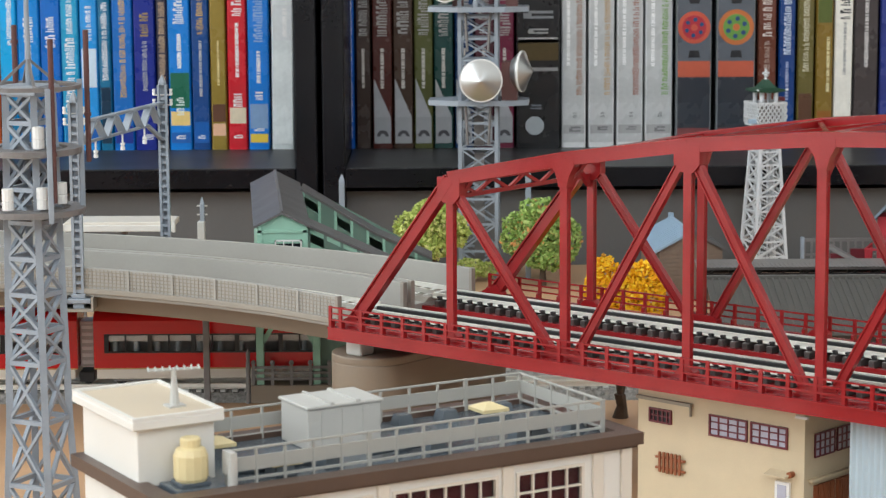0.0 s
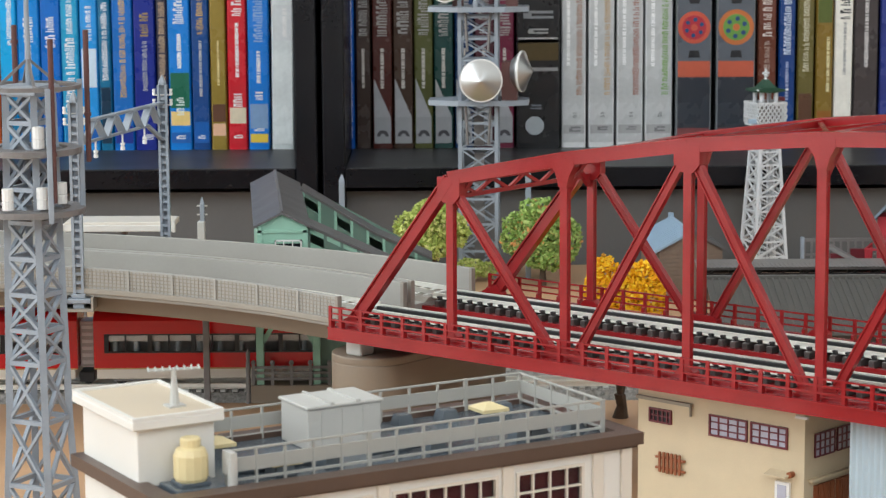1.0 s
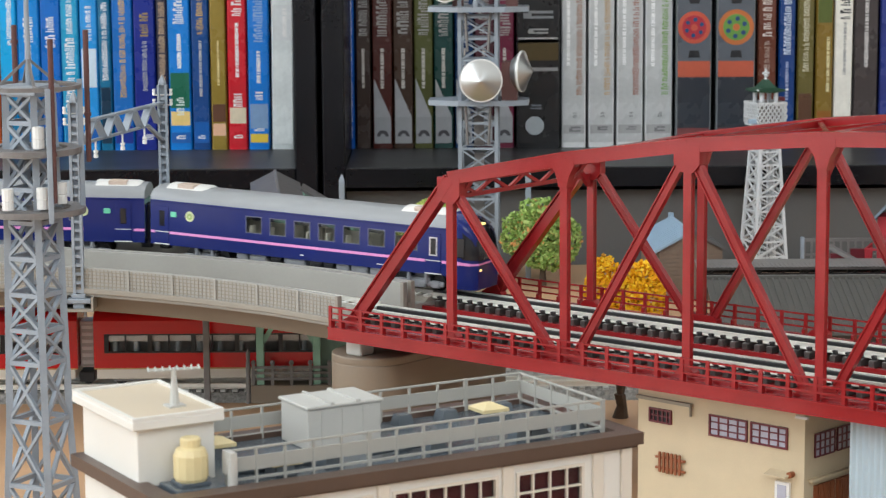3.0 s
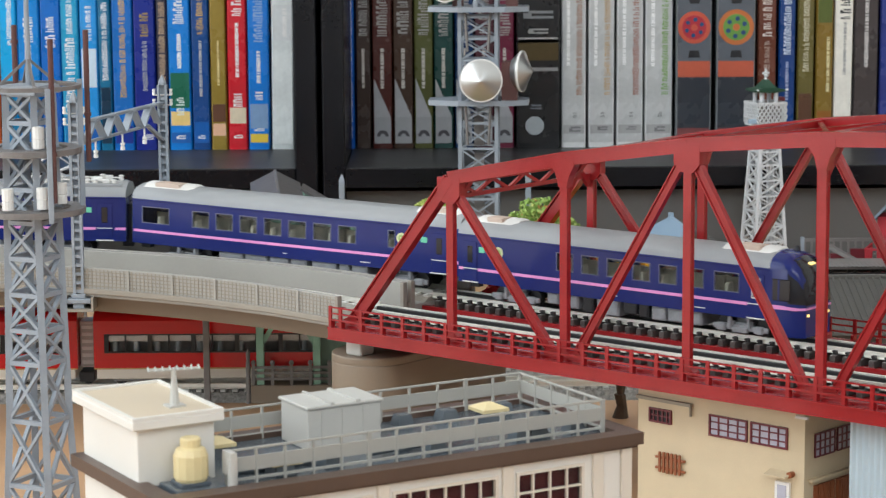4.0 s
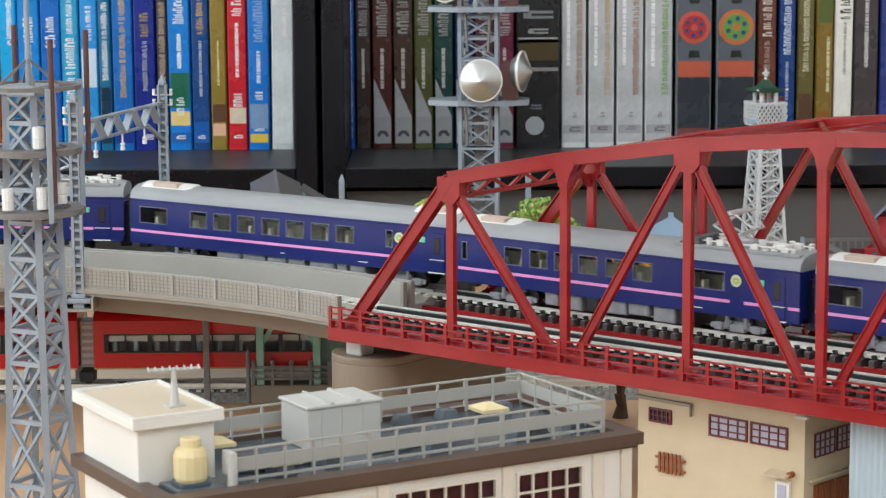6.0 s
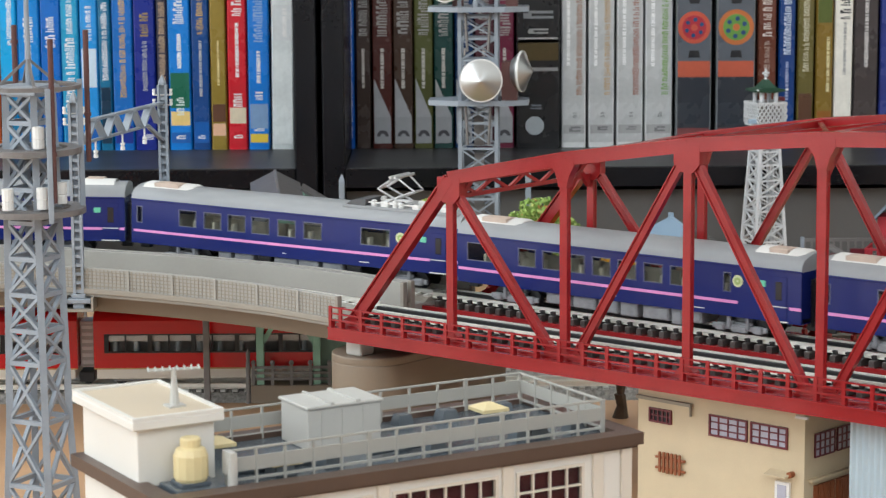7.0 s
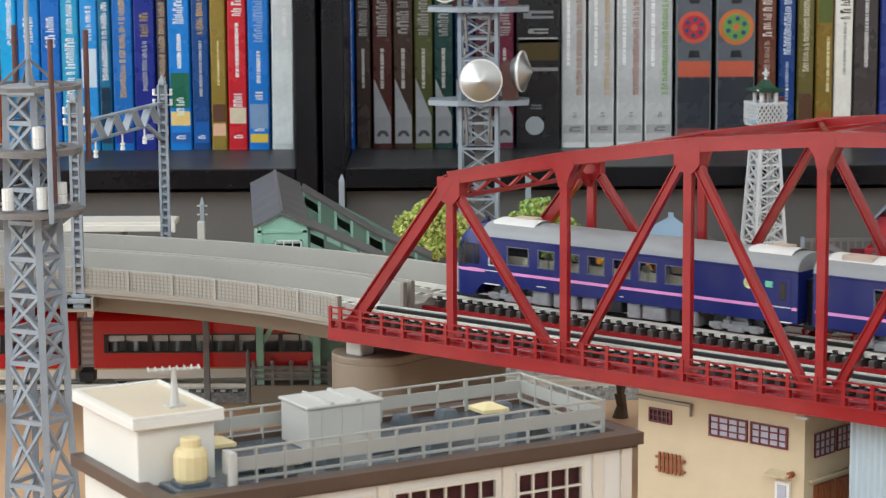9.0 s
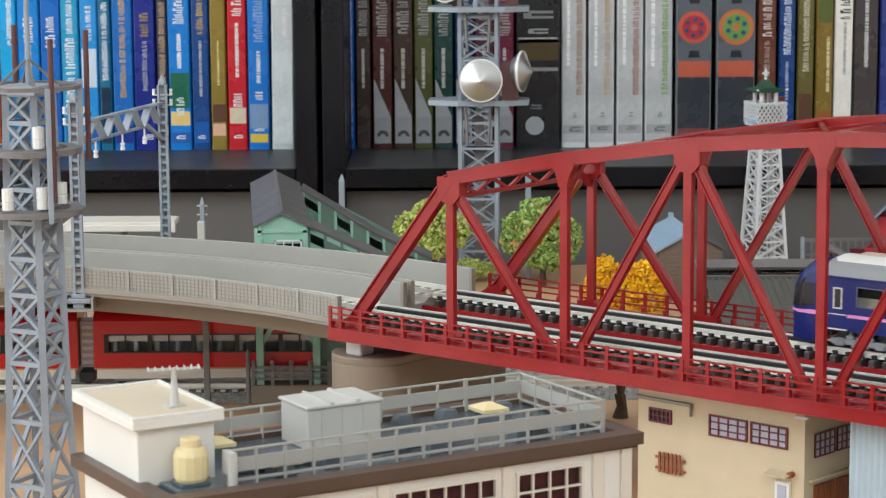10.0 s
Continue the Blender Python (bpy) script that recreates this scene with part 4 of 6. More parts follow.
def cases_right():
    LT = (196, 192, 186)
    series = [(634, 662, (58, 46, 42)), (663, 700, (74, 34, 30)), (700, 737, (62, 44, 34)), (737, 772, (80, 84, 44)), (772, 808, (30, 66, 62)), (809, 844, (40, 48, 90)), (844, 880, (74, 40, 50)), (880, 916, (104, 34, 58))]
    film_case(617, 633, (30, 74, 160), "narrow blue film case beside the bookcase side", 171, 0, [], [(0, 6, 110, 0.4, WHITE)])
    for p0, p1, c in series:
        dark = p1 < 663
        fc = film_case(p0, p1, c, "film case of a series with grey stripe lettering", 171, 0.0, [] if dark else [(3, 18, (150, 152, 156))], [(0, 34, 57, 0.2, LT), (0, 64, 90, 0.62, (150, 148, 146)), (0, 94, 120, 0.62, (150, 148, 146))])
        if not dark:
            # slanting silver field at the foot of the spine
            x0, x1 = sx(p0) + 1.2, sx(p1) - 1.2
            part("sleeve_field", Mesh().prism([(-(x1 - x0) / 2, 18), ((x1 - x0) / 2, 18), (-(x1 - x0) / 2, 40)], -0.36, 0.3), tint((160, 162, 166)), fc)
            arch = [(3.4 * math.cos(math.pi * i / 10), 7 + 3.6 * math.sin(math.pi * i / 10)) for i in range(11)] + [(1.5 * math.cos(math.pi * i / 10), 7 + 1.6 * math.sin(math.pi * i / 10)) for i in range(10, -1, -1)]
            part("arch_mark", Mesh().prism(arch, -0.5, 0.3), tint((66, 66, 70)), fc)
    box = film_case(918, 996, (28, 29, 31), "thick black boxed film set with grey printed bands", 175, 0, [(50, 62, (70, 58, 30)), (60, 63, (150, 150, 150)), (44, 46, (130, 130, 130))], [(0, 72, 78, 0.7, (120, 122, 124)), (0, 64, 68, 0.5, (140, 140, 140)), (-0.05, 22, 25, 0.3, (110, 116, 124))], y=-4)
    part("round_emblem", Mesh().lathe([(0, 0.5), (5.2, 0.5), (5.4, 0)], (-2, -0.1, 13), 24, Matrix.Rotation(radians(90), 3, "X")), tint((150, 156, 160)), box)
    for p0, p1, c in ((998, 1043, (150, 116, 96)), (1046, 1093, (176, 150, 112)), (1096, 1144, (150, 104, 92)), (1146, 1196, (112, 150, 80))):
        w = (p1 - p0) * 0.3208
        film_case(p0, p1, (176, 178, 178), "silver film case with a coloured side stripe", 190, 0, [(8, 13, (150, 150, 150))], [(-0.22, 46, 120, 0.16, (232, 232, 232)), (0.22, 30, 118, 0.26, c), (0.05, 9, 12, 0.5, (110, 110, 112)), (0.05, 17, 20, 0.2, (120, 120, 120))], shell=tint((204, 206, 206), 0.2))
    for p0, p1, ring, mid in ((1200, 1264, (186, 82, 62), (164, 46, 58)), (1271, 1341, (182, 104, 58), (98, 142, 68))):
        w = (p1 - p0) * 0.3208
        b = film_case(p0, p1, (44, 50, 58), "clear-sleeved thick film set with a round toy-like picture", 188, 0, [(40, 49, (176, 84, 62)), (49, 86, (84, 90, 98)), (86, 120, (120, 104, 84)), (3, 11, (112, 60, 60))], [(0, 4, 8, 0.6, (150, 70, 66))], shell=tint((120, 124, 128), 0.14), y=-3)
        rot = Matrix.Rotation(radians(90), 3, "X")
        part("round_picture", Mesh().lathe([(0, 0.5), (w * 0.44, 0.5), (w * 0.45, 0.2)], (0, -0.1, 68), 28, rot), tint(ring), b)
        part("round_picture", Mesh().lathe([(0, 0.7), (w * 0.33, 0.7), (w * 0.34, 0.2)], (0, -0.1, 68), 28, rot), tint(mid), b)
        k = Mesh()
        for i in range(6):
            a = i * math.pi / 3 + 0.4
            k.lathe([(0, 0.85), (w * 0.06, 0.85), (w * 0.06, 0.3)], (math.cos(a) * w * 0.22, -0.1, 68 + math.sin(a) * w * 0.22), 10, rot)
        part("picture_pattern", k, tint((62, 64, 110)), b)
        part("picture_pattern", Mesh().lathe([(0, 0.9), (w * 0.09, 0.9), (w * 0.1, 0.3)], (0, -0.1, 68), 12, rot), tint(ring), b)
        part("buckle", Mesh().prism([(-3.4, 51), (3.4, 51), (2.6, 55), (-2.6, 55)], -0.6, 0.3), tint((30, 32, 36)), b)
        part("buckle", Mesh().prism([(-3.4, 85), (3.4, 85), (2.6, 81.4), (-2.6, 81.4)], -0.6, 0.3), tint((30, 32, 36)), b)
    rows = [
        (1345, 1380, (96, 52, 38), "brown film case with silver lettering", [], [(0, 62, 118, 0.5, (200, 190, 184)), (0, 36, 60, 0.3, (160, 140, 130))]),
        (1382, 1413, (30, 52, 112), "dark blue film case with pale lettering", [(4, 14, (20, 30, 70))], [(0, 52, 118, 0.5, (190, 200, 216)), (0, 26, 48, 0.2, (150, 160, 190))]),
        (1415, 1446, (96, 88, 46), "olive film case with pale lettering", [(4, 30, (84, 56, 40))], [(0, 42, 118, 0.4, (190, 184, 160))]),
        (1448, 1480, (122, 98, 40), "ochre film case with pale lettering", [(4, 20, (134, 84, 30)), (70, 120, (82, 92, 44))], [(0.2, 30, 62, 0.2, (206, 196, 150))]),
        (1480, 1514, (220, 216, 206), "white film case with black lettering", [], [(0.05, 72, 118, 0.6, (40, 40, 42)), (0.05, 40, 70, 0.18, (150, 150, 148))]),
        (1515, 1559, (62, 56, 56), "dark charcoal film case with grey lettering", [], [(0, 44, 118, 0.18, (190, 186, 184))]),
        (1561, 1600, (70, 50, 120), "purple film case with pale lettering", [], [(0, 44, 118, 0.3, (190, 186, 200))]),
        (1601, 1640, (40, 60, 90), "dark blue film case further along the row", [], [(0, 44, 118, 0.3, (190, 186, 200))]),
    ]
    for p0, p1, c, lab, marks, bars in rows:
        film_case(p0, p1, c, lab, 180, random.Random(int(p0)).uniform(-0.2, 0.2), marks, bars)


cases_left()
cases_right()


# ---- the flat-roofed building in front ----
def front_building():
    f = thing("office_building", "cream model building with brown cornice and railed flat roof", "building", at(51.7, 587.1, 0, 30))
    x0, x1, y0, y1 = -135.4, 0, 0, 56.0
    fx0, fx1, fy0, fy1 = x0 + 2.6, x1 - 2.6, y0 + 2.6, y1 - 2.6
    # walls; the front is opened for its windows
    wins = [(-37.4, -17.0), (-73.0, -42.8), (-108.6, -78.4), (-130.0, -113.2)]
    lo, hi = 29.0, 51.6
    w = Mesh().box(fx0, fy0, 0, fx1, fy0 + 2, 6).box(fx0, fy0, hi, fx1, fy0 + 2, 54)
    w.box(fx0, fy0, 24, fx1, fy0 + 2, lo)
    cur = fx1
    for a, b in wins:
        w.box(b, fy0, lo, cur, fy0 + 2, hi).box(b, fy0, 6, cur, fy0 + 2, 24)
        cur = a
    w.box(fx0, fy0, lo, cur, fy0 + 2, hi).box(fx0, fy0, 6, cur, fy0 + 2, 24)
    part("wall", w, CREAM, f)
    part("wall", Mesh().box(fx0, fy0 + 2, 0, fx0 + 2, fy1 - 2, 54), CREAM, f)
    part("wall", Mesh().box(fx1 - 2, fy0 + 2, 0, fx1, fy1 - 2, 54), CREAM, f)
    part("wall", Mesh().box(fx0, fy1 - 2, 0, fx1, fy1, 54), CREAM, f)
    part("base_course", Mesh().box(fx0 - 0.6, fy0 - 0.6, 0, fx1 + 0.6, fy0, 4).box(fx1, fy0, 0, fx1 + 0.6, fy1, 4), BROWN, f)
    for xc in (-40.1, -75.7, -110.9, -13.0, -4.2):
        part("pilaster", Mesh().box(xc - 1.6, fy0 - 1.1, 4, xc + 1.6, fy0, 54, 0.2), CREAMTRIM, f)
    part("inner_floor", Mesh().box(fx0 + 2, fy0 + 2, 26, fx1 - 2, fy1 - 2, 27), BROWN, f)
    part("inner_wall", Mesh().box(fx0 + 2, 24, 0, fx1 - 2, 25, 54), mat("inner_dim", rgb(150, 140, 130), 0.7), f)
    for zlo, zhi in ((lo, hi), (6, 24)):
        for a, b in wins:
            fr = Mesh().ring(a, zlo, b, zhi, 0.8, fy0 - 0.5, fy0 + 1)
            wn = part("window", fr, CREAMTRIM, f)
            n = max(2, round((b - a) / 5.1))
            for i in range(1, n):
                x = a + (b - a) * i / n
                part("glazing_bar", Mesh().box(x - 0.24, fy0 - 0.3, zlo + 0.8, x + 0.24, fy0 + 0.6, zhi - 0.8), CREAMTRIM, wn)
            for i in range(1, 4):
                z = zlo + (zhi - zlo) * i / 4
                part("glazing_bar", Mesh().box(a + 0.8, fy0 - 0.27, z - 0.24, b - 0.8, fy0 + 0.57, z + 0.24), CREAMTRIM, wn)
            part("pane", Mesh().box(a + 0.8, fy0 + 0.7, zlo + 0.9, b - 0.8, fy0 + 1.1, zhi - 0.9), glass("tinted_pane", (0.8, 0.72, 0.74), 0.05, 0.3) if "tinted_pane" not in bpy.data.materials else bpy.data.materials["tinted_pane"], wn)
            part("curtain", Mesh().box(a + 1, fy0 + 1.3, zlo + 1, b - 1, fy0 + 1.6, zhi - 1), bpy.data.materials.get("curtain_maroon") or mat("curtain_maroon", rgb(182, 88, 100), 0.7, var=0.5, size=9), wn)
    # cornice with two steps, hollow in the middle
    def frame_of(o, wd, za, zb):
        return Mesh().box(x0 + o, y0 + o, za, x1 - o, y0 + o + wd, zb).box(x0 + o, y1 - o - wd, za, x1 - o, y1 - o, zb).box(x0 + o, y0 + o + wd, za, x0 + o + wd, y1 - o - wd, zb).box(x1 - o - wd, y0 + o + wd, za, x1 - o, y1 - o - wd, zb)
    part("cornice", frame_of(0, 5.4, 54.8, 58.0), BROWN, f)
    part("cornice_step", frame_of(1.2, 4.4, 54.0, 54.8), BROWN, f)
    part("roof", Mesh().box(x0 + 5.4, y0 + 5.4, 54.2, x1 - 5.4, y1 - 5.4, 56.6), ROOFSLATE, f)
    # stair house with its slab
    part("stair_house", Mesh().box(-132.4, 19.6, 56.6, -112.4, 54.6, 71.0, 0.2), CREAM, f)
    slab = part("stair_house_roof", Mesh().box(-134.4, 17.4, 71.0, -110.6, 56.8, 73.2, 0.25), CREAM, f)
    part("roof_cover", Mesh().box(-133.2, 18.6, 73.2, -111.8, 55.6, 73.5), TANROOF, slab, "tan roof sheet")
    for q in ((-134.3, 17.5, -133.2, 56.7), (-111.8, 17.5, -110.7, 56.7), (-133.2, 17.5, -111.8, 18.6), (-133.2, 55.6, -111.8, 56.7)):
        part("roof_rim", Mesh().box(q[0], q[1], 73.2, q[2], q[3], 74.1), CREAM, slab)
    aer = part("aerial", Mesh().rod((-119, 28, 73), (-119, 28, 83), 1.4, 0.5, 8).box(-121.2, 26, 73.1, -116.8, 30, 74), LGREY, slab, "small white television aerial")
    m = Mesh().rod((-125, 29.5, 82.6), (-113, 26.5, 82.6), 0.4, n=6)
    for i in range(8):
        t = i / 7
        x, y = -125 + 12 * t, 29.5 - 3 * t
        m.rod((x - 0.8, y - 2.2, 82.8), (x + 0.8, y + 2.2, 82.8), 0.28, n=5)
    part("aerial_comb", m, LGREY, aer)
    # water tank on its plate
    part("tank_plate", Mesh().box(-127.3, 7.8, 56.6, -114.5, 19.0, 57.6, 0.2).box(-125.2, 10.0, 57.6, -117.8, 17.2, 58.6, 0.2), ROOFSLATE, f)
    tank = part("water_tank", Mesh().lathe([(0, 58.6), (3.7, 58.6), (4.1, 59.4), (4.1, 64.8), (3.5, 66.3), (2.5, 66.8), (2.5, 68.6), (2.2, 69.0), (0, 69.0)], (-121.4, 13.6, 0), 14), YELLOW, f, "pale yellow round water tank")
    ribs = Mesh()
    for i in range(14):
        a = 2 * math.pi * i / 14
        ribs.rod((-121.4 + 4.05 * math.cos(a), 13.6 + 4.05 * math.sin(a), 59.4), (-121.4 + 4.05 * math.cos(a), 13.6 + 4.05 * math.sin(a), 64.8), 0.13, n=5)
    part("tank_ribbing", ribs, YELLOW, tank)
    # grey machine box
    box = part("machine_box", Mesh().box(-81, 32, 56.6, -60, 47.4, 67.2, 0.2), LGREY, f, "light grey roof machine box")
    part("box_lid", Mesh().box(-81.6, 31.4, 67.2, -59.4, 48, 68.0, 0.2), LGREY, box)
    for x in (-74.2, -66.8):
        part("lid_seam", Mesh().box(x - 0.5, 31.4, 68.0, x + 0.5, 48, 68.5), LGREY, box)
    for x in (-77, -71, -65):
        part("panel_seam", Mesh().box(x - 0.2, 31.8, 57.4, x + 0.2, 32.0, 66.6), LGREY, box)
    # roof vents: hipped caps on dark stools
    def vent(x, y, cap, s=1.0, h=1.0):
        v = part("roof_vent", Mesh().loft([[(x - 3 * s, y - 3 * s, 56.6), (x + 3 * s, y - 3 * s, 56.6), (x + 3 * s, y + 3 * s, 56.6), (x - 3 * s, y + 3 * s, 56.6)], [(x - 2.2 * s, y - 2.2 * s, 59.4 * h + 56.6 * (1 - h)), (x + 2.2 * s, y - 2.2 * s, 59.4 * h + 56.6 * (1 - h)), (x + 2.2 * s, y + 2.2 * s, 59.4 * h + 56.6 * (1 - h)), (x - 2.2 * s, y + 2.2 * s, 59.4 * h + 56.6 * (1 - h))]]), ROOFSLATE, f)
        if cap:
            z = 59.4
            part("vent_cap", Mesh().loft([[(x - 4, y - 4, z), (x + 4, y - 4, z), (x + 4, y + 4, z), (x - 4, y + 4, z)], [(x - 4, y - 4, z + 0.9), (x + 4, y - 4, z + 0.9), (x + 4, y + 4, z + 0.9), (x - 4, y + 4, z + 0.9)], [(x - 1, y - 1, z + 2.2), (x + 1, y - 1, z + 2.2), (x + 1, y + 1, z + 2.2), (x - 1, y + 1, z + 2.2)]]), YELLOW, v, "pale yellow hipped cap")
    vent(-24.0, 38, True)
    vent(-23.4, 16, True)
    vent(-103, 40, True)
    vent(-97, 15, True)
    for x, y, s in ((-33, 45, 0.9), (-28.6, 15, 0.8), (-54, 15, 0.9), (-11.4, 16, 0.8), (-83.5, 15, 0.9), (-46, 46, 0.8), (-60, 22, 0.7), (-16, 44, 0.8)):
        vent(x, y, False, s)
    part("roof_duct", Mesh().box(-108, 19, 56.6, -86, 23, 58.4, 0.3).box(-56, 26, 56.6, -34, 29, 57.8, 0.3).rod((-72, 17, 57.8), (-40, 20, 57.8), 0.7), ROOFSLATE, f)
    # railing panels
    def fence(ax, ay, bx, by, n):
        d = Vector((bx - ax, by - ay, 0))
        L = d.length
        turn = math.degrees(math.atan2(d.y, d.x))
        fe = part("railing", Mesh().box(0, -0.3, 64.9, L, 0.3, 65.5, 0.1), RAILG, f, m=at(ax, ay, 0, turn))
        part("bottom_rail", Mesh().box(0, -0.3, 57.6, L, 0.3, 58.2), RAILG, fe)
        step = L / n
        for i in range(n + 1):
            wide = 0.55 if i % 5 == 0 or i == n else 0.3
            part("railing_post", Mesh().box(-wide, -0.45, 56.6, wide, 0.45, 64.9 if wide < 0.5 else 65.6, 0.08), RAILG, fe, m=at(i * step, 0))
        for i in range(n):
            part("railing_panel", Mesh().box(i * step + 0.3, -0.25, 59.9, (i + 1) * step - 0.3, 0.25, 63.3), RAILG, fe)
    fence(-113.5, 10.3, -6, 10.3, 14)
    fence(-6, 10.3, -6, 51, 5)
    fence(-111, 51, -6, 51, 12)
    part("down_pipe", Mesh().rod((-113.6, 7.0, 20), (-113.6, 7.0, 64), 1.2, n=10).box(-114.4, 6, 60, -112.8, 11, 65.6), LGREY, f)


front_building()


# ---- the beige warehouse and the corrugated shed under the bridge ----
def grid_window(parent, xa, xb, za, zb, nx, nz, y=-0.5, dark=False):
    wn = part("window", Mesh().ring(xa, za, xb, zb, 0.6, y - 0.15, y + 0.5), MAROON, parent)
    for i in range(1, nx):
        x = xa + (xb - xa) * i / nx
        part("glazing_bar", Mesh().box(x - 0.22, y, za + 0.6, x + 0.22, y + 0.4, zb - 0.6), MAROON, wn)
    for i in range(1, nz):
        z = za + (zb - za) * i / nz
        part("glazing_bar", Mesh().box(xa + 0.6, y + 0.03, z - 0.2, xb - 0.6, y + 0.37, z + 0.2), MAROON, wn)
    pm = bpy.data.materials.get("frosted_pane") or mat("frosted_pane", rgb(176, 176, 190), 0.12, var=0.08, bump=0)
    part("pane", Mesh().box(xa + 0.5, y + 0.35, za + 0.5, xb - 0.5, y + 0.6, zb - 0.5), DARKG if dark else pm, wn)


def warehouse():
    # front wall runs from the near corner away to the far end
    h = thing("warehouse", "beige model warehouse with maroon grid windows below the bridge", "building", at(61.7, 722.2, 0, -43.0))
    L, W = 63.2, 40.0
    for q in ((0, 0, L, 1.6, 42.6), (0, 1.6, 1.6, W, 38), (L - 1.6, 1.6, L, W, 41.4), (1.6, W - 1.6, L - 1.6, W, 38)):
        part("wall", Mesh().box(q[0], q[1], 0, q[2], q[3], q[4]), BEIGE, h)
    part("base_course", Mesh().box(-0.4, -0.5, 0, L + 0.4, 0, 2.2).box(L, 0, 0, L + 0.5, W, 2.2), mat("base_grey", rgb(120, 108, 92), 0.6), h)
    part("roof", Mesh().prism([(1.8, 40.4), (W / 2, 42.6), (W + 1.5, 39.2), (W + 1.5, 38.4), (W / 2, 41.8), (1.8, 39.6)], 1.8, L - 1.8, "x"), ROOFD, h)
    part("gutter", Mesh().box(0, -1.4, 37.6, 21.5, 0, 38.6).rod((21.2, -0.8, 38), (21.2, -0.8, 34.6), 0.4), mat("gutter_grey", rgb(150, 142, 128), 0.5), h)
    part("gable_trim", Mesh().box(L - 3, -1.0, 40.0, L + 1.4, 0, 40.8), WHITEP, h)
    grid_window(h, 4.6, 13.4, 30.6, 35.2, 5, 2, dark=True)
    grid_window(h, 28.0, 42.4, 29.6, 36.4, 4, 3)
    grid_window(h, 43.6, 57.2, 29.6, 36.4, 4, 3)
    g = Mesh()
    for i in range(6):
        x = 9.4 + i * 1.55
        g.box(x - 0.4, -1.2, 15.0, x + 0.4, -0.7, 21.6)
    g.box(7.6, -1.0, 16.0, 19.2, -0.4, 16.7).box(7.6, -1.0, 19.4, 19.2, -0.4, 20.1)
    part("window_grille", g, BROWNW, h, "reddish brown slatted window grille")
    part("window_hood", Mesh().prism([(-4.0, 21.6), (-4.0, 22.0), (0, 23.0), (0, 22.2)], 51, 59, "x"), BEIGE, h)
    part("vent_pipe", Mesh().rod((59, -2, 22.4), (59, 0, 22.4), 1.0), BROWNW, h)
    dr = part("side_door", Mesh().box(53.2, -0.9, 2, 58.4, 0, 19.6), WHITEP, h)
    part("door_pane", Mesh().box(54.2, -1.1, 8, 57.4, -0.8, 18.6), bpy.data.materials["frosted_pane"], dr)
    # right side: windows, ledge and brown slatted gates
    side = part("side_ledge", Mesh().box(L, 2, 20.2, L + 1.6, W, 21.0), BEIGE, h)
    for ya, yb in ((5, 15.5), (17, 27)):
        wn = part("window", Mesh().prism([(ya, 27.4), (yb, 27.4), (yb, 34.4), (ya, 34.4)], L, L + 0.2, "x"), MAROON, h)
        for i in range(5):
            y = ya + (yb - ya) * i / 4
            part("glazing_bar", Mesh().box(L + 0.2, y - 0.25, 27.4, L + 0.65, y + 0.25, 34.4), MAROON, wn)
        for i in range(4):
            z = 27.4 + 7 * i / 3
            part("glazing_bar", Mesh().box(L + 0.2, ya, z - 0.25, L + 0.6, yb, z + 0.25), MAROON, wn)
        part("pane", Mesh().box(L + 0.15, ya + 0.25, 27.6, L + 0.35, yb - 0.25, 34.2), bpy.data.materials["frosted_pane"], wn)
        gt = part("gate", Mesh().box(L, ya, 4, L + 0.5, yb, 18.6), BROWNW, h)
        for i in range(8):
            y = ya + (yb - ya) * (i + 0.5) / 8
            part("gate_slat", Mesh().box(L + 0.5, y - 0.4, 4, L + 1.0, y + 0.4, 18.6), BROWNW, gt)


warehouse()


def corrugated_shed():
    h = thing("corrugated_shed", "pale blue-grey corrugated shed beside the warehouse", "shed", at(118.6, 663, 0, -39))
    body = Mesh()
    prof = []
    n = 60
    for i in range(n + 1):
        x = i * 1.0
        prof.append((x, -0.45 if i % 2 else 0.0))
    body.prism(prof + [(60, 36), (0, 36)], 0, 43.6, "z")
    part("wall", body, mat("shed_blue_grey", rgb(178, 196, 206), 0.45, var=0.06, size=14), h)
    part("roof", Mesh().prism([(0.5, 43.8), (18, 44.6), (35.5, 43.8), (35.5, 43.6), (0.5, 43.6)], -1, 61, "x"), ROOFD, h)


corrugated_shed()


# ---- lattice towers ----
def lattice(parent, name, corners_at, levels, material, leg=1.2, brace=0.8, cross=True, ring=True):
    """Four tapering legs, rings and crossed bracing."""
    for i in range(4):
        rings = []
        for z in levels:
            c = corners_at(z)[i]
            s = leg / 2
            rings.append([(c.x - s, c.y - s, c.z), (c.x + s, c.y - s, c.z), (c.x + s, c.y + s, c.z), (c.x - s, c.y + s, c.z)])
        part("leg", Mesh().loft(rings), material, parent)
    for a, b in zip(levels, levels[1:]):
        A, B = corners_at(a), corners_at(b)
        for i in range(4):
            j = (i + 1) % 4
            m = Mesh().beam(A[i], B[j], brace, brace * 0.7)
            if cross:
                m.beam(A[j], B[i], brace, brace * 0.7)
            if ring:
                m.beam(B[i], B[j], brace, brace)
            part("brace", m, material, parent)


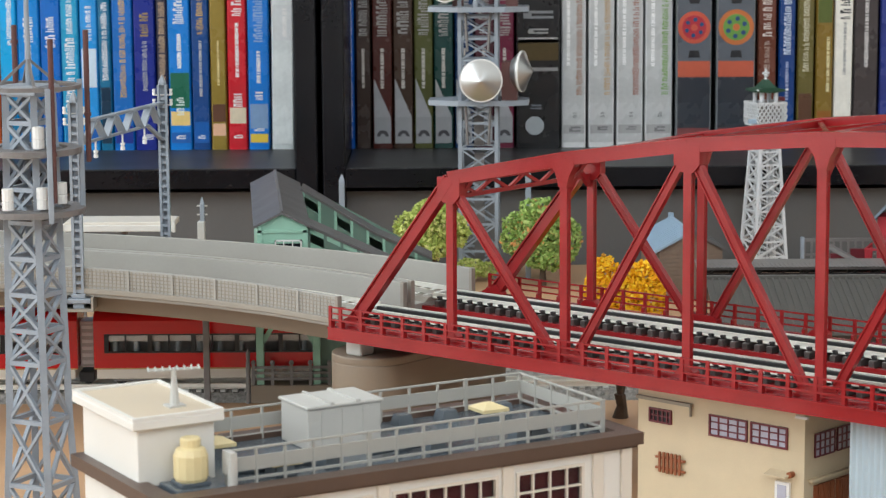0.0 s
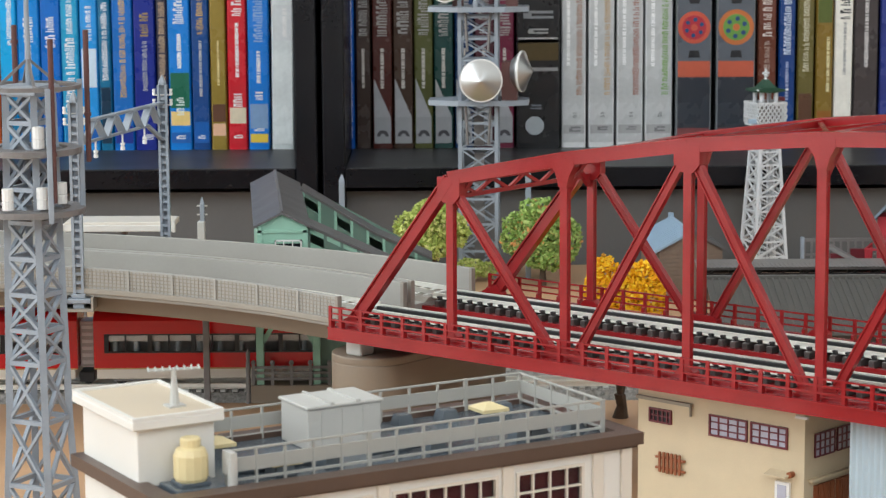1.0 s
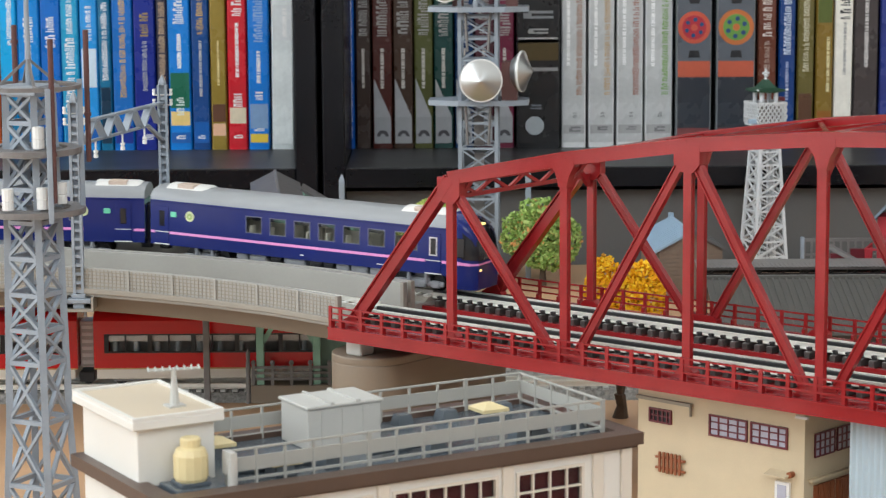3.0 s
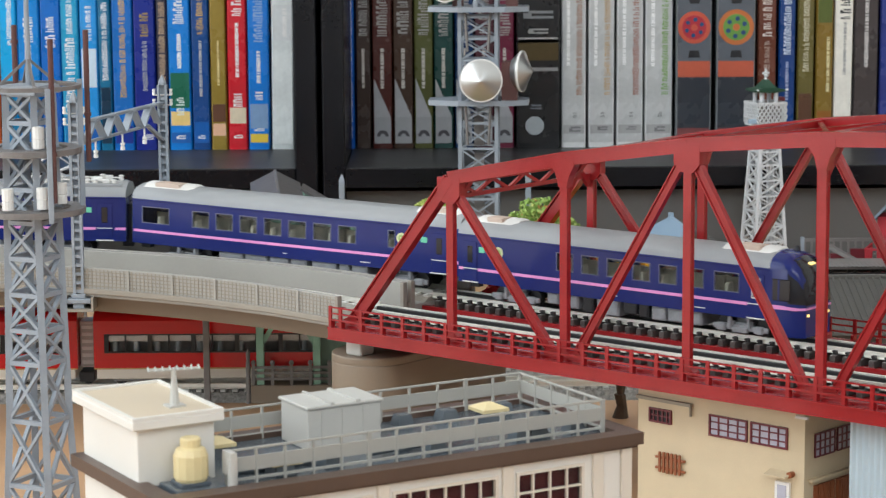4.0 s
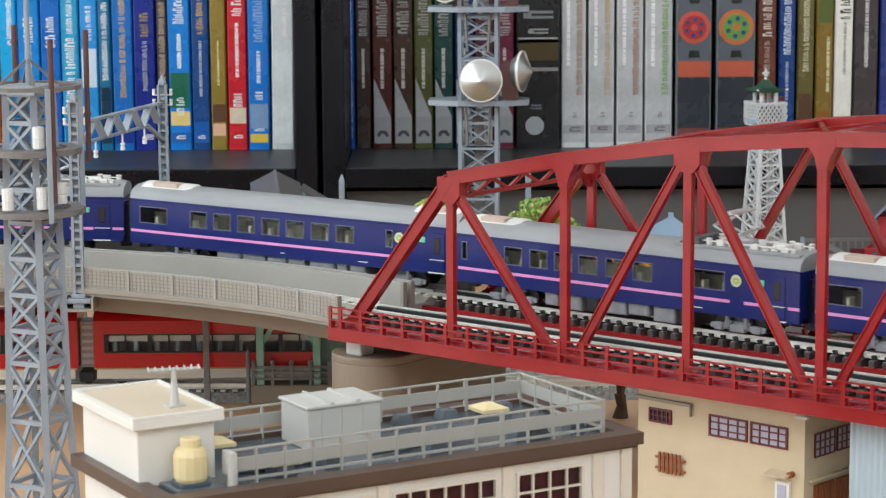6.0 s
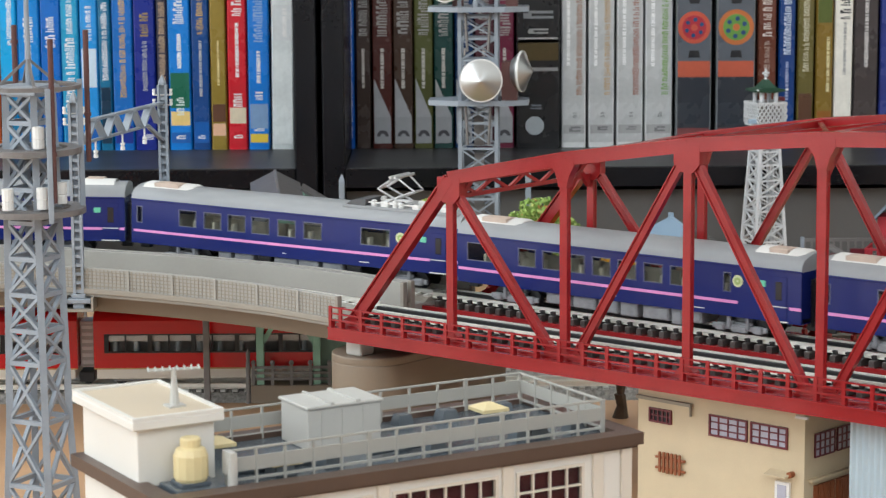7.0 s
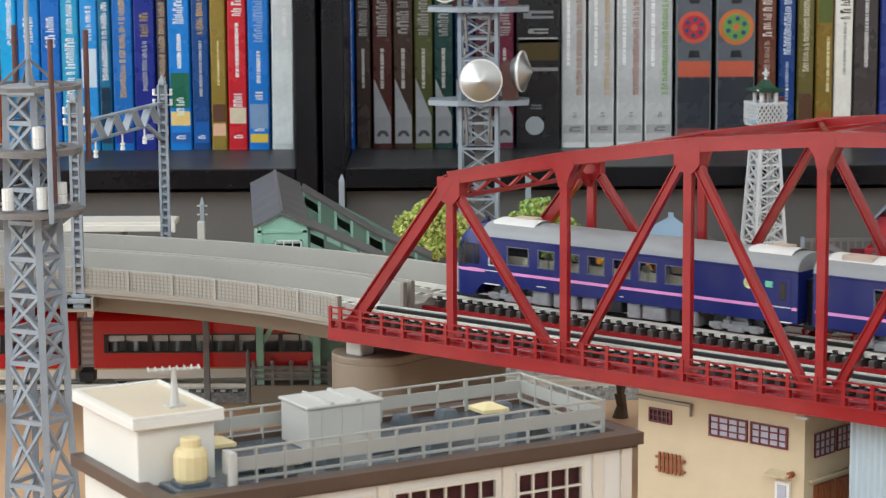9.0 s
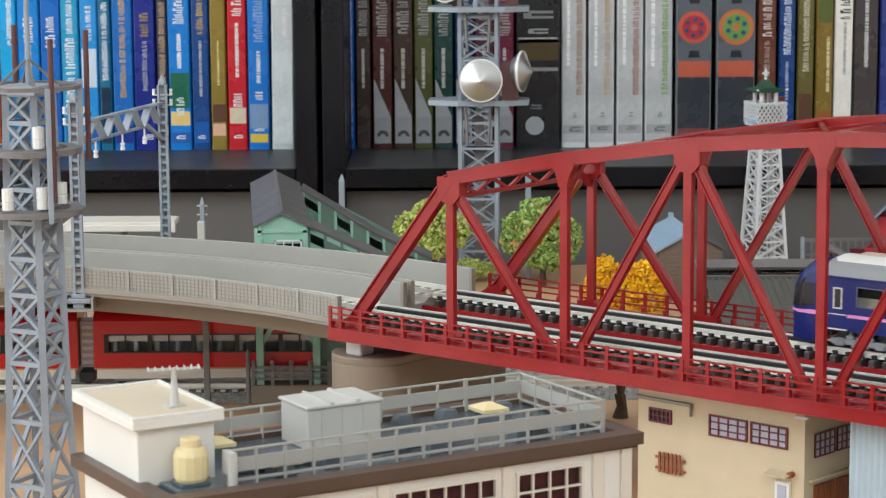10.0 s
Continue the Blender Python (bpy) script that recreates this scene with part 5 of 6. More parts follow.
def left_tower():
    t = thing("radio_tower", "grey lattice radio tower with ring platforms and brown antennas", "tower", at(-123.8, 696, 0, 12))
    def corners(z):
        r = 7.0 + 2.9 * (1 - z / 140) + (1.4 * max(0, (40 - z) / 40))
        return [Vector((r * math.cos(a), r * math.sin(a), z)) for a in [math.radians(-82 + 90 * k) for k in range(4)]]
    lattice(t, "tower", corners, [0, 18, 38, 56, 66, 77, 88, 99, 109, 119, 129, 137.5], STEEL, 2.1, 1.35)
    for z in (56, 18):
        m = Mesh()
        c = corners(z)
        for i in range(4):
            m.beam(c[i], c[(i + 1) % 4], 1.4, 1.4)
        part("girdle", m, STEEL, t)
    ringm = [(11.6, 0), (16.0, 0), (16.0, 1.8), (11.6, 1.8), (11.6, 0)]
    for z, s in ((101.4, 1.0), (119.6, 0.95)):
        m = Mesh().lathe([(r * s, zz) for r, zz in ringm], (0, 0, z), 32)
        p = part("ring_platform", m, STEELD, t)
        m = Mesh()
        for k in range(8):
            a = k * math.pi / 4
            m.beam((6 * math.cos(a), 6 * math.sin(a), z + 0.9), (14 * math.cos(a), 14 * math.sin(a), z + 0.9), 0.9, 1.2)
        part("platform_spoke", m, STEELD, p)
        part("platform_floor", Mesh().lathe([(0, z + 0.6), (9.4, z + 0.6), (9.4, z + 1.6), (0, z + 1.6)], (0, 0, 0), 16), STEELD, p)
    cap = part("cap_platform", Mesh().lathe([(0, 137.6), (9.6, 137.6), (9.6, 140.2), (0, 140.2)], (0, 0, 0), 4, Matrix.Rotation(radians(-82), 3, "Z")), STEEL, t)
    m = Mesh().lathe([(14.2, 139), (15.6, 139), (15.6, 140.2), (14.2, 140.2), (14.2, 139)], (0, 0, 0), 28)
    part("cap_ring", m, STEELD, cap)
    m = Mesh()
    for k in range(4):
        a = math.radians(-82 + 90 * k)
        m.beam((9 * math.cos(a), 9 * math.sin(a), 140), (0, 0, 148), 0.8, 0.8)
        m.beam((9 * math.cos(a), 9 * math.sin(a), 140), (15 * math.cos(a), 15 * math.sin(a), 139.6), 0.9, 0.9)
    part("cap_frame", m, STEELD, cap)
    part("mast", Mesh().rod((0, 0, 140), (0, 0, 190), 0.9, 0.6), STEEL, cap)
    def rod(px, z0, z1, y):
        x = (px - 784) * (696 + y) / 4115 + 123.8
        m_ = Matrix.Rotation(radians(-12), 3, "Z")
        q = m_ @ Vector((x, y, 0))
        part("antenna", Mesh().rod((q.x, q.y, z0), (q.x, q.y, z1), 0.85, n=10).rod((q.x, q.y, z0 + 14), (q.x, q.y, z0 + 15), 1.15, n=10), RUST, t, "brown rod antenna")
    rod(92, 106, 154.5, -13)
    rod(155, 116, 156, 8)
    rod(29, 138, 157.5, 9)
    def post(px, z0, z1, y):
        x = (px - 784) * (696 + y) / 4115 + 123.8
        q = Matrix.Rotation(radians(-12), 3, "Z") @ Vector((x, y, 0))
        part("ring_post", Mesh().box(q.x - 0.8, q.y - 0.8, z0, q.x + 0.8, q.y + 0.8, z1, 0.15), STEEL, t)
    post(85, 100, 140, -14)
    post(142, 103, 141.5, 4)
    for px, z, y in ((66, 122, -10), (70, 104, -11), (104, 104.5, -2), (8, 104, -13)):
        x = (px - 784) * (696 + y) / 4115 + 123.8
        q = Matrix.Rotation(radians(-12), 3, "Z") @ Vector((x, y, 0))
        part("equipment_drum", Mesh().lathe([(0, z), (1.7, z), (1.75, z + 2.6), (1.55, z + 2.8), (1.75, z + 3.0), (1.75, z + 6.4), (0, z + 6.6)], (q.x, q.y, 0), 12), WHITEP, t)


left_tower()


def dish(parent, x, y, z, turn, r=10.6):
    """A drum dish with a shallow silver cone, facing along -y turned about z."""
    rot = Matrix.Rotation(radians(turn), 3, "Z") @ Matrix.Rotation(radians(90), 3, "X")
    d = part("dish", Mesh().lathe([(0, 6.2), (r * 0.96, 1.0), (r, 0.6), (r, 0), (r * 0.9, -1.6), (r * 0.62, -4.4), (0, -5.4)], (x, y, z), 40, rot), DISH, parent, "shiny silver cone-faced dish", True)
    part("dish_rim", Mesh().lathe([(r * 0.97, 1.0), (r * 1.03, 0.9), (r * 1.03, -0.2), (r * 0.97, -0.2)], (x, y, z), 40, rot), WHITEP, d)
    b = rot @ Vector((0, 0, -6))
    part("dish_mount", Mesh().box(x + b.x - 2.4, y + b.y - 1.6, z - r, x + b.x + 2.4, y + b.y + 1.6, z + 5), RUST, d)


def centre_tower():
    t = thing("microwave_tower", "pale grey lattice tower with platforms and silver dishes", "tower", at(19.0, 1190, 0, -4))
    h = 9.3
    def corners(z):
        return [Vector((-h, -h, z)), Vector((h, -h, z)), Vector((h, h, z)), Vector((-h, h, z))]
    lattice(t, "tower", corners, [0, 14, 28, 41, 54, 67, 80, 90, 101, 112, 123, 134, 150, 166], STEEL, 1.9, 1.2)
    for z in (89.2, 136.6):
        poly = [(-25.5, -8), (-10, -15), (14, -15), (25.5, -8), (25.5, 8), (14, 15), (-10, 15), (-25.5, 8)]
        p = part("platform", Mesh().prism(poly, z, z + 2.6, "z"), STEEL, t)
        m = Mesh()
        for k in range(18):
            m.rod((-12 + k * 1.5, -14.6, z + 2.6), (-12 + k * 1.5, -14.6, z + 3.1), 0.3, n=6)
        part("bolt_row", m, STEEL, p)
        for x in (-6.2, 6.2):
            part("cable", Mesh().rod((x * 0.85, -h - 1.2, z - 20), (x, -h - 1.2, z - 3), 0.7, n=8).rod((x, -h - 1.2, z - 3), (x * 1.05, -h - 0.4, z), 0.7, n=8), STEELD, p)
    for k in range(5):
        z = 8 + k * 20
        part("inner_core", Mesh().box(-2.5, -2.5, z, 2.5, 2.5, z + 16), STEELD, t)
    dish(t, 2.0, -19, 102.6, 0)
    dish(t, 22.0, -8, 106.4, 76, 10.2)
    dish(t, -16, -16, 152, -30, 10)
    part("mount_box", Mesh().box(12, -11, 91.8, 20, 6, 111), RUST, t, "dark brown dish bracket")
    part("mount_box", Mesh().box(-13, -6, 139.2, -8, 6, 158).box(14, -6, 139.2, 20, 4, 156), RUST, t, "dark brown dish bracket")
    part("lamp_fitting", Mesh().lathe([(0, 139), (1.6, 139), (1.6, 141), (0.9, 143), (1.6, 146), (0, 148)], (-1, -13, 0), 12), STEEL, t)


centre_tower()


def white_tower():
    t = thing("lookout_tower", "white lattice lookout tower with a small green pagoda roof", "tower", at(168.2, 1207, 0, 18))
    def corners(z):
        r = 9.2 - 3.8 * min(z / 66, 1)
        return [Vector((-r, -r, z)), Vector((r, -r, z)), Vector((r, r, z)), Vector((-r, r, z))]
    lattice(t, "tower", corners, [0, 7, 15, 23, 31, 39, 47, 55, 62, 70, 76], WHITET, 1.5, 0.9)
    for i in range(4):
        a, b = corners(0)[i] * 0.5, corners(76)[i]
        part("inner_leg", Mesh().beam(Vector((a.x, a.y, 0)), Vector((b.x * 0.5, b.y * 0.5, 76)), 0.8, 0.8), WHITET, t)
    g = part("gallery", Mesh().box(-8, -8, 75.6, 8, 8, 77), WHITET, t)
    for s in (-1, 1):
        m = Mesh()
        for i in range(7):
            for j in range(3):
                x, z = -8 + i * 2.4, 77 + j * 3.4
                m.beam((x, s * 8, z), (x + 2.2, s * 8, z + 3.2), 0.6, 0.6).beam((x + 2.2, s * 8, z), (x, s * 8, z + 3.2), 0.6, 0.6)
                m.beam((s * 8, x, z), (s * 8, x + 2.2, z + 3.2), 0.6, 0.6).beam((s * 8, x + 2.2, z), (s * 8, x, z + 3.2), 0.6, 0.6)
        m.box(-8.4, s * 8 - 0.5, 87, 8.4, s * 8 + 0.5, 88).box(s * 8 - 0.5, -8.4, 87, s * 8 + 0.5, 8.4, 88)
        part("gallery_lattice", m, WHITET, g)
    # Core coloured darker than the white tower to paint shade into the lattice gaps.
    part("gallery_core", Mesh().box(-6.2, -6.2, 77, 6.2, 6.2, 86), STEELD, g)
    for x in (-4, 4):
        for y in (-4, 4):
            part("roof_post", Mesh().rod((x, y, 86), (x, y, 93.5), 1.2, n=10), WHITET, t)
    def sq(r, z, lift=0.0):
        return [(-r, -r, z + lift), (0, -r, z), (r, -r, z + lift), (r, 0, z), (r, r, z + lift), (0, r, z), (-r, r, z + lift), (-r, 0, z)]
    part("pagoda_roof", Mesh().loft([sq(7.6, 92.8, 0.6), sq(7.8, 93.6, 0.8), sq(4.2, 95.4), sq(1.8, 98.6), sq(1.2, 99.4)]), GREENROOF, t)
    part("finial", Mesh().lathe([(0, 99.2), (0.9, 99.2), (0.6, 100.6), (1.2, 101.4), (0.5, 102.4), (1.6, 103.0), (0.5, 103.6), (0.8, 104.6), (0, 105.2)], (0, 0, 0), 10).box(-2, -0.3, 102.2, 2, 0.3, 103), WHITET, t)
    for x, y in ((-7.8, -7.8), (7.8, -7.8), (7.8, 7.8)):
        part("roof_tip", Mesh().rod((x, y, 94.2), (x * 1.12, y * 1.12, 94.7), 0.5, n=6), WHITET, t)
    part("red_awning", Mesh().box(7, 0, 87.6, 11.4, 5, 89.8, 0.3), MAROON, t)
    part("blue_sign", Mesh().box(-12, -7, 77.0, -7.4, -4, 79.4, 0.4), ROOFBLUE, t)


white_tower()


# ---- overhead line masts ----
def gantry():
    near = Vector((-133.4, 836, 0))
    far = Vector((-112.3, 929, 58))
    g = thing("line_gantry", "pale grey overhead-line gantry spanning both viaduct tracks", "gantry")
    nx, ny = near.x + 0.6, near.y
    def mast(x, y, z0, z1, nm):
        m = Mesh().box(x - 2.0, y - 1.4, z0, x - 1.0, y + 1.4, z1).box(x + 1.0, y - 1.4, z0, x + 2.0, y + 1.4, z1)
        m.box(x - 1.2, y + 0.8, z0, x + 1.2, y + 1.2, z1)
        ob = part(nm, m, STEEL, g)
        k = Mesh()
        z = z0 + 3
        while z < z1 - 3:
            k.box(x - 1.2, y - 1.1, z, x + 1.2, y - 0.5, z + 1.1)
            z += 3.2
        part("mast_batten", k, STEEL, ob)
        part("mast_tip", Mesh().lathe([(1.6, z1), (1.6, z1 + 1.2), (0.2, z1 + 4.0), (0, z1 + 4)], (x, y, 0), 6), STEEL, ob)
        for dz in (4, 8):
            part("insulator", Mesh().rod((x - 3.8, y, z1 - dz), (x + 3.8, y, z1 - dz), 0.3, n=6).lathe([(0, 0), (0.7, 0), (0.7, 1), (0.4, 1.2), (0.7, 1.6), (0.7, 2.4), (0, 2.4)], (x - 3.4, y, z1 - dz), 8).lathe([(0, 0), (0.7, 0), (0.7, 1), (0.4, 1.2), (0.7, 1.6), (0.7, 2.4), (0, 2.4)], (x + 3.4, y, z1 - dz), 8), WHITEP, ob)
    mast(nx, ny, 50, 122.4, "mast")
    mast(far.x + 0.4, far.y, 0, 121, "mast")
    part("mast_foot", Mesh().box(nx - 4.2, ny - 3, 49.2, nx + 4.6, ny + 3, 51.0, 0.3).box(nx - 2.6, ny - 2, 51.0, nx + 2.6, ny + 2, 52.6, 0.3).box(nx - 2, ny - 2, 47.4, nx + 2, ny + 2, 49.2), STEEL, g)
    part("foot_bracket", Mesh().box(nx - 5.2, ny - 4, 46.4, nx + 5.6, ny + 12, 47.4).box(nx - 5.2, ny - 4, 47.4, nx - 4.4, ny + 12, 51.8).box(nx + 4.8, ny - 4, 47.4, nx + 5.6, ny + 12, 51.8), CONC2, g)
    P, Q = Vector((nx, ny, 114.6)), Vector((far.x, far.y, 113.8))
    lowP, lowQ = Vector((nx, ny, 106.8)), Vector((far.x, far.y, 106.4))
    part("beam_top", Mesh().beam(P, Q, 2.4, 1.0), STEEL, g)
    part("beam_bottom", Mesh().beam(lowP, P.lerp(Q, 0.82) + Vector((0, 0, -7.6)), 1.6, 0.9).beam(P.lerp(Q, 0.82) + Vector((0, 0, -7.6)), Q + Vector((0, 0, -15)), 1.6, 1.2), STEEL, g)
    for k in range(9):
        a = P.lerp(Q, (k + 0.1) / 9.4)
        b = P.lerp(Q, (k + 0.9) / 9.4) + Vector((0, 0, -7.6))
        if k % 2:
            a, b = P.lerp(Q, (k + 0.9) / 9.4), P.lerp(Q, (k + 0.1) / 9.4) + Vector((0, 0, -7.6))
        part("lattice_plate", Mesh().beam(a, b, 0.8, 3.2, (0.4, -0.2, 0)), STEEL, g)
    for t in (0.22, 0.52, 0.78):
        q = P.lerp(Q, t) + Vector((0, 0, -8))
        part("wire_holder", Mesh().rod(q, q + Vector((0, 0, -4)), 0.4, n=6).lathe([(0, -6.4), (0.9, -6.4), (0.9, -5.2), (0.5, -4.8), (0.9, -4.4), (0.9, -3.6), (0, -3.6)], tuple(q), 8), WHITEP, g)


gantry()


def small_post(x, y, z0, z1, w, label, box=None):
    p = thing("line_post", label, "post", at(x, y, 0), "small grey posts along the line")
    part("shaft", Mesh().box(-w, -w, 0, w, w, z1 - 2, 0.2), STEEL, p)
    part("tip", Mesh().loft([[(-w, -w, z1 - 2), (w, -w, z1 - 2), (w, w, z1 - 2), (-w, w, z1 - 2)], [(-0.2, -0.2, z1 + 1), (0.2, -0.2, z1 + 1), (0.2, 0.2, z1 + 1), (-0.2, 0.2, z1 + 1)]]), STEEL, p)
    if box:
        part("switch_case", Mesh().box(-2.2, -2.0, box, 1.2, 1.6, box + 9, 0.4), LGREY, p)
        part("bolt", Mesh().rod((-2.4, 0, box + 12), (2.4, 0, box + 12), 0.4, n=6).rod((-2.4, 0, box + 16), (2.4, 0, box + 16), 0.4, n=6), LGREY, p)


small_post(-109.6, 1050, 0, 59, 1.0, "pale grey line post with a switch case", 40)
small_post(-47.2, 1080, 0, 65.5, 1.3, "pale grey line post with a pointed tip")
small_post(43.8, 1181, 0, 56, 1.4, "slim pale grey lamp post beside the trees")


# ---- station footbridge, fence, canopies ----
def footbridge():
    s = thing("station_footbridge", "mint green covered station footbridge with dark roof and stairs", "footbridge", at(-62.8, 900, 0, 0))
    # deck house: runs away from the viewer
    L, hw = 136, 9.6
    zf, ze, zr = 40.0, 68.6, 73.6
    part("gable_front", Mesh().prism([(-hw, zf), (hw, zf), (hw, ze - 0.6), (0, zr - 1.4), (-hw, ze - 0.6)], 0, 1.4), GREENW, s)
    part("gable_back", Mesh().prism([(-hw - 12.5, zf), (hw - 12.5, zf), (hw - 12.5, ze - 0.6), (-12.5, zr - 1.4), (-hw - 12.5, ze - 0.6)], L - 1.4, L), GREENW, s)
    for sd in (-1, 1):
        part("side_wall", Mesh().loft([[(sd * hw, 1.4, zf), (sd * hw - sd * 1.2, 1.4, zf), (sd * hw - sd * 1.2, 1.4, ze), (sd * hw, 1.4, ze)], [(sd * hw - 12.5, L - 1.4, zf), (sd * hw - sd * 1.2 - 12.5, L - 1.4, zf), (sd * hw - sd * 1.2 - 12.5, L - 1.4, ze), (sd * hw - 12.5, L - 1.4, ze)]]), GREENW, s)
        a = [(0, -1.6, zr), (sd * (hw + 1.6), -1.6, ze - 0.7), (sd * (hw + 1.6), -1.6, ze - 1.6), (0, -1.6, zr - 1.0)]
        b = [(x - 12.5, L + 1.6, z) for x, _, z in a]
        part("roof", Mesh().loft([a, b]), ROOFD, s)
    part("ridge", Mesh().beam((0, -1.7, zr), (-12.5, L + 1.7, zr), 1.2, 0.6), ROOFD, s)
    for x in (-hw + 0.6, hw - 0.6):
        part("corner_post", Mesh().box(x - 0.9, -0.6, zf, x + 0.9, 0, ze - 0.6), GREENW, s)
    part("lintel", Mesh().box(-hw, -0.6, ze - 3.4, hw, 0, ze - 2.4).box(-hw + 4, -0.6, ze - 7.6, hw - 1.6, 0, ze - 6.9), GREENW, s)
    wn = part("window", Mesh().box(-3, -0.8, zf + 14.5, -2.4, 0.2, zf + 22.4).box(7.0, -0.8, zf + 14.5, 7.6, 0.2, zf + 22.4).box(-3, -0.8, zf + 21.8, 7.6, 0.2, zf + 22.4).box(-3, -0.8, zf + 14.5, 7.6, 0.2, zf + 15.1), WHITEP, s)
    part("glazing_grid", Mesh().box(0.3, -0.7, zf + 14.5, 0.7, 0.1, zf + 22.4).box(3.8, -0.7, zf + 14.5, 4.2, 0.1, zf + 22.4).box(-3, -0.7, zf + 18, 7.6, 0.1, zf + 18.4), WHITEP, wn)
    part("pane", Mesh().box(-3, -0.3, zf + 14.5, 7.6, -0.05, zf + 22.4), DARKG, wn)
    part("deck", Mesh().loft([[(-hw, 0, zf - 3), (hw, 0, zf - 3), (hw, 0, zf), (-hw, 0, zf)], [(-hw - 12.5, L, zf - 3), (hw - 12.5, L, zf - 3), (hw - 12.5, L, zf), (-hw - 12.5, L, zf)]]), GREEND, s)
    # green legs with braces
    for x in (-8.6, 13.4):
        for y in (-11, 30):
            lg = part("leg", Mesh().box(x - 1.5, y - 1.5, 0, x + 1.5, y + 1.5, zf - 3, 0.2), GREENW, s)
            part("knee_brace", Mesh().beam((x, y, 22), (x + (8 if x < 0 else -8), y, 35), 1.0, 1.8), GREENW, lg)
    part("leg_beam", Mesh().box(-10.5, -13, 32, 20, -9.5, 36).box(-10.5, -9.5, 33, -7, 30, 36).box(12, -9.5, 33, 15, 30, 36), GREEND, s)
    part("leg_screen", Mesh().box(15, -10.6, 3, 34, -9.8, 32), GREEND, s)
    # two covered stairs falling to the right
    for y0, x0, z0, run, drop, bx, bz in ((5, 10.0, 68.0, 52, 24.0, 0.72, 0.74), (105, 2.0, 69.6, 56, 31.0, 0.56, 0.64)):
        st = part("stair_roof", Mesh().prism([(x0 - 1, z0), (x0 + run * bx, z0 - drop * bz), (x0 + run, z0 - drop), (x0 + run, z0 - drop - 1.2), (x0 + run * bx, z0 - drop * bz - 1.2), (x0 - 1, z0 - 1.2)], y0, y0 + 17), ROOFD, s, "dark sloping stair roof")
        n = 8
        for i in range(n):
            a, b = i / n, (i + 1) / n
            xa, xb = x0 + run * a, x0 + run * b
            za, zb = [z0 - drop * (q / bx * bz if q < bx else bz + (q - bx) / (1 - bx) * (1 - bz)) for q in (a, b)]
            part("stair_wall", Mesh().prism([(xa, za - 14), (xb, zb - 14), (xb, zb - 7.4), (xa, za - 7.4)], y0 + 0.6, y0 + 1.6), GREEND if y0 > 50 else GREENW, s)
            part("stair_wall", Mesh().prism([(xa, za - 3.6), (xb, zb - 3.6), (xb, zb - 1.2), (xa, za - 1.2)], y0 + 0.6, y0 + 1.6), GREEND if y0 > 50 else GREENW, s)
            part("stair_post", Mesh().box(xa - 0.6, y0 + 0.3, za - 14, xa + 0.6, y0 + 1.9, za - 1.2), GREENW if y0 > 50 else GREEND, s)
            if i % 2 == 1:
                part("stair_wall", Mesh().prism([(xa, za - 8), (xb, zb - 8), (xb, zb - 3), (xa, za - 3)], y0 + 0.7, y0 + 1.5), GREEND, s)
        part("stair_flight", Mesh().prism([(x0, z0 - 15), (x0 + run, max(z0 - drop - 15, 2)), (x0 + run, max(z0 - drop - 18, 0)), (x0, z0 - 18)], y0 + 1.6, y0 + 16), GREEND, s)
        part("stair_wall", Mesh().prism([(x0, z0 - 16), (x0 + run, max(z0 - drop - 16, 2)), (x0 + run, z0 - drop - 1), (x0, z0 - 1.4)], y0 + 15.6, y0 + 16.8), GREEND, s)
        part("stair_prop", Mesh().box(x0 + run - 6, y0 + 3, 0, x0 + run - 3, y0 + 14, max(z0 - drop - 17, 3)).box(x0 + 30, y0 + 3, 0, x0 + 33, y0 + 14, z0 - drop * 0.6 - 17), GREEND, s)


footbridge()


def platform_fence():
    p = thing("platform", "taupe station platform edge with a grey slatted fence", "platform", at(-60.5, 886, 0))
    part("platform_body", Mesh().box(-14.6, 0, 0, 28, 12, 7.2, 0.3), CONCD, p)
    fe = part("fence", Mesh().box(-14, 1.0, 9.0, 20, 1.8, 10.0).box(-14, 1.0, 11.4, 20, 1.8, 12.4).box(-14, 1.0, 13.6, 20, 1.8, 14.6), STEELD, p)
    for i in range(5):
        x = -13.6 + i * 7.4
        part("fence_post", Mesh().box(x - 0.6, 0.6, 7.2, x + 0.6, 2.2, 15.4).lathe([(0.9, 15.4), (1.0, 16), (0.6, 16.8), (0, 17)], (x, 1.4, 0), 8), STEELD, fe)
    part("end_pillar", Mesh().lathe([(1.1, 0), (1.1, 4), (0.8, 5), (1.1, 9), (0.7, 11), (1.0, 14), (0.7, 17), (0.9, 20), (0, 22)], (-15.6, 1, 0), 10), STEELD, p)


platform_fence()


def far_canopy():
    c = thing("platform_canopy", "cream platform canopy behind the viaduct", "canopy", at(-147, 1050, 0, -1.5))
    part("roof", Mesh().box(-26, 0, 45.8, 24, 22, 48.6, 0.4), CREAMTRIM, c)
    part("fascia", Mesh().box(-26.4, -0.8, 44.4, 24.4, 0, 47.4, 0.2).box(-27.6, -1, 44, -25.6, 1, 48, 0.2).box(23.6, -1, 44, 25, 2, 49.2, 0.2), CREAM, c)
    for x in (-20, 0, 18):
        part("column", Mesh().box(x - 1.2, 9, 0, x + 1.2, 12, 45.8), STEELD, c)


far_canopy()


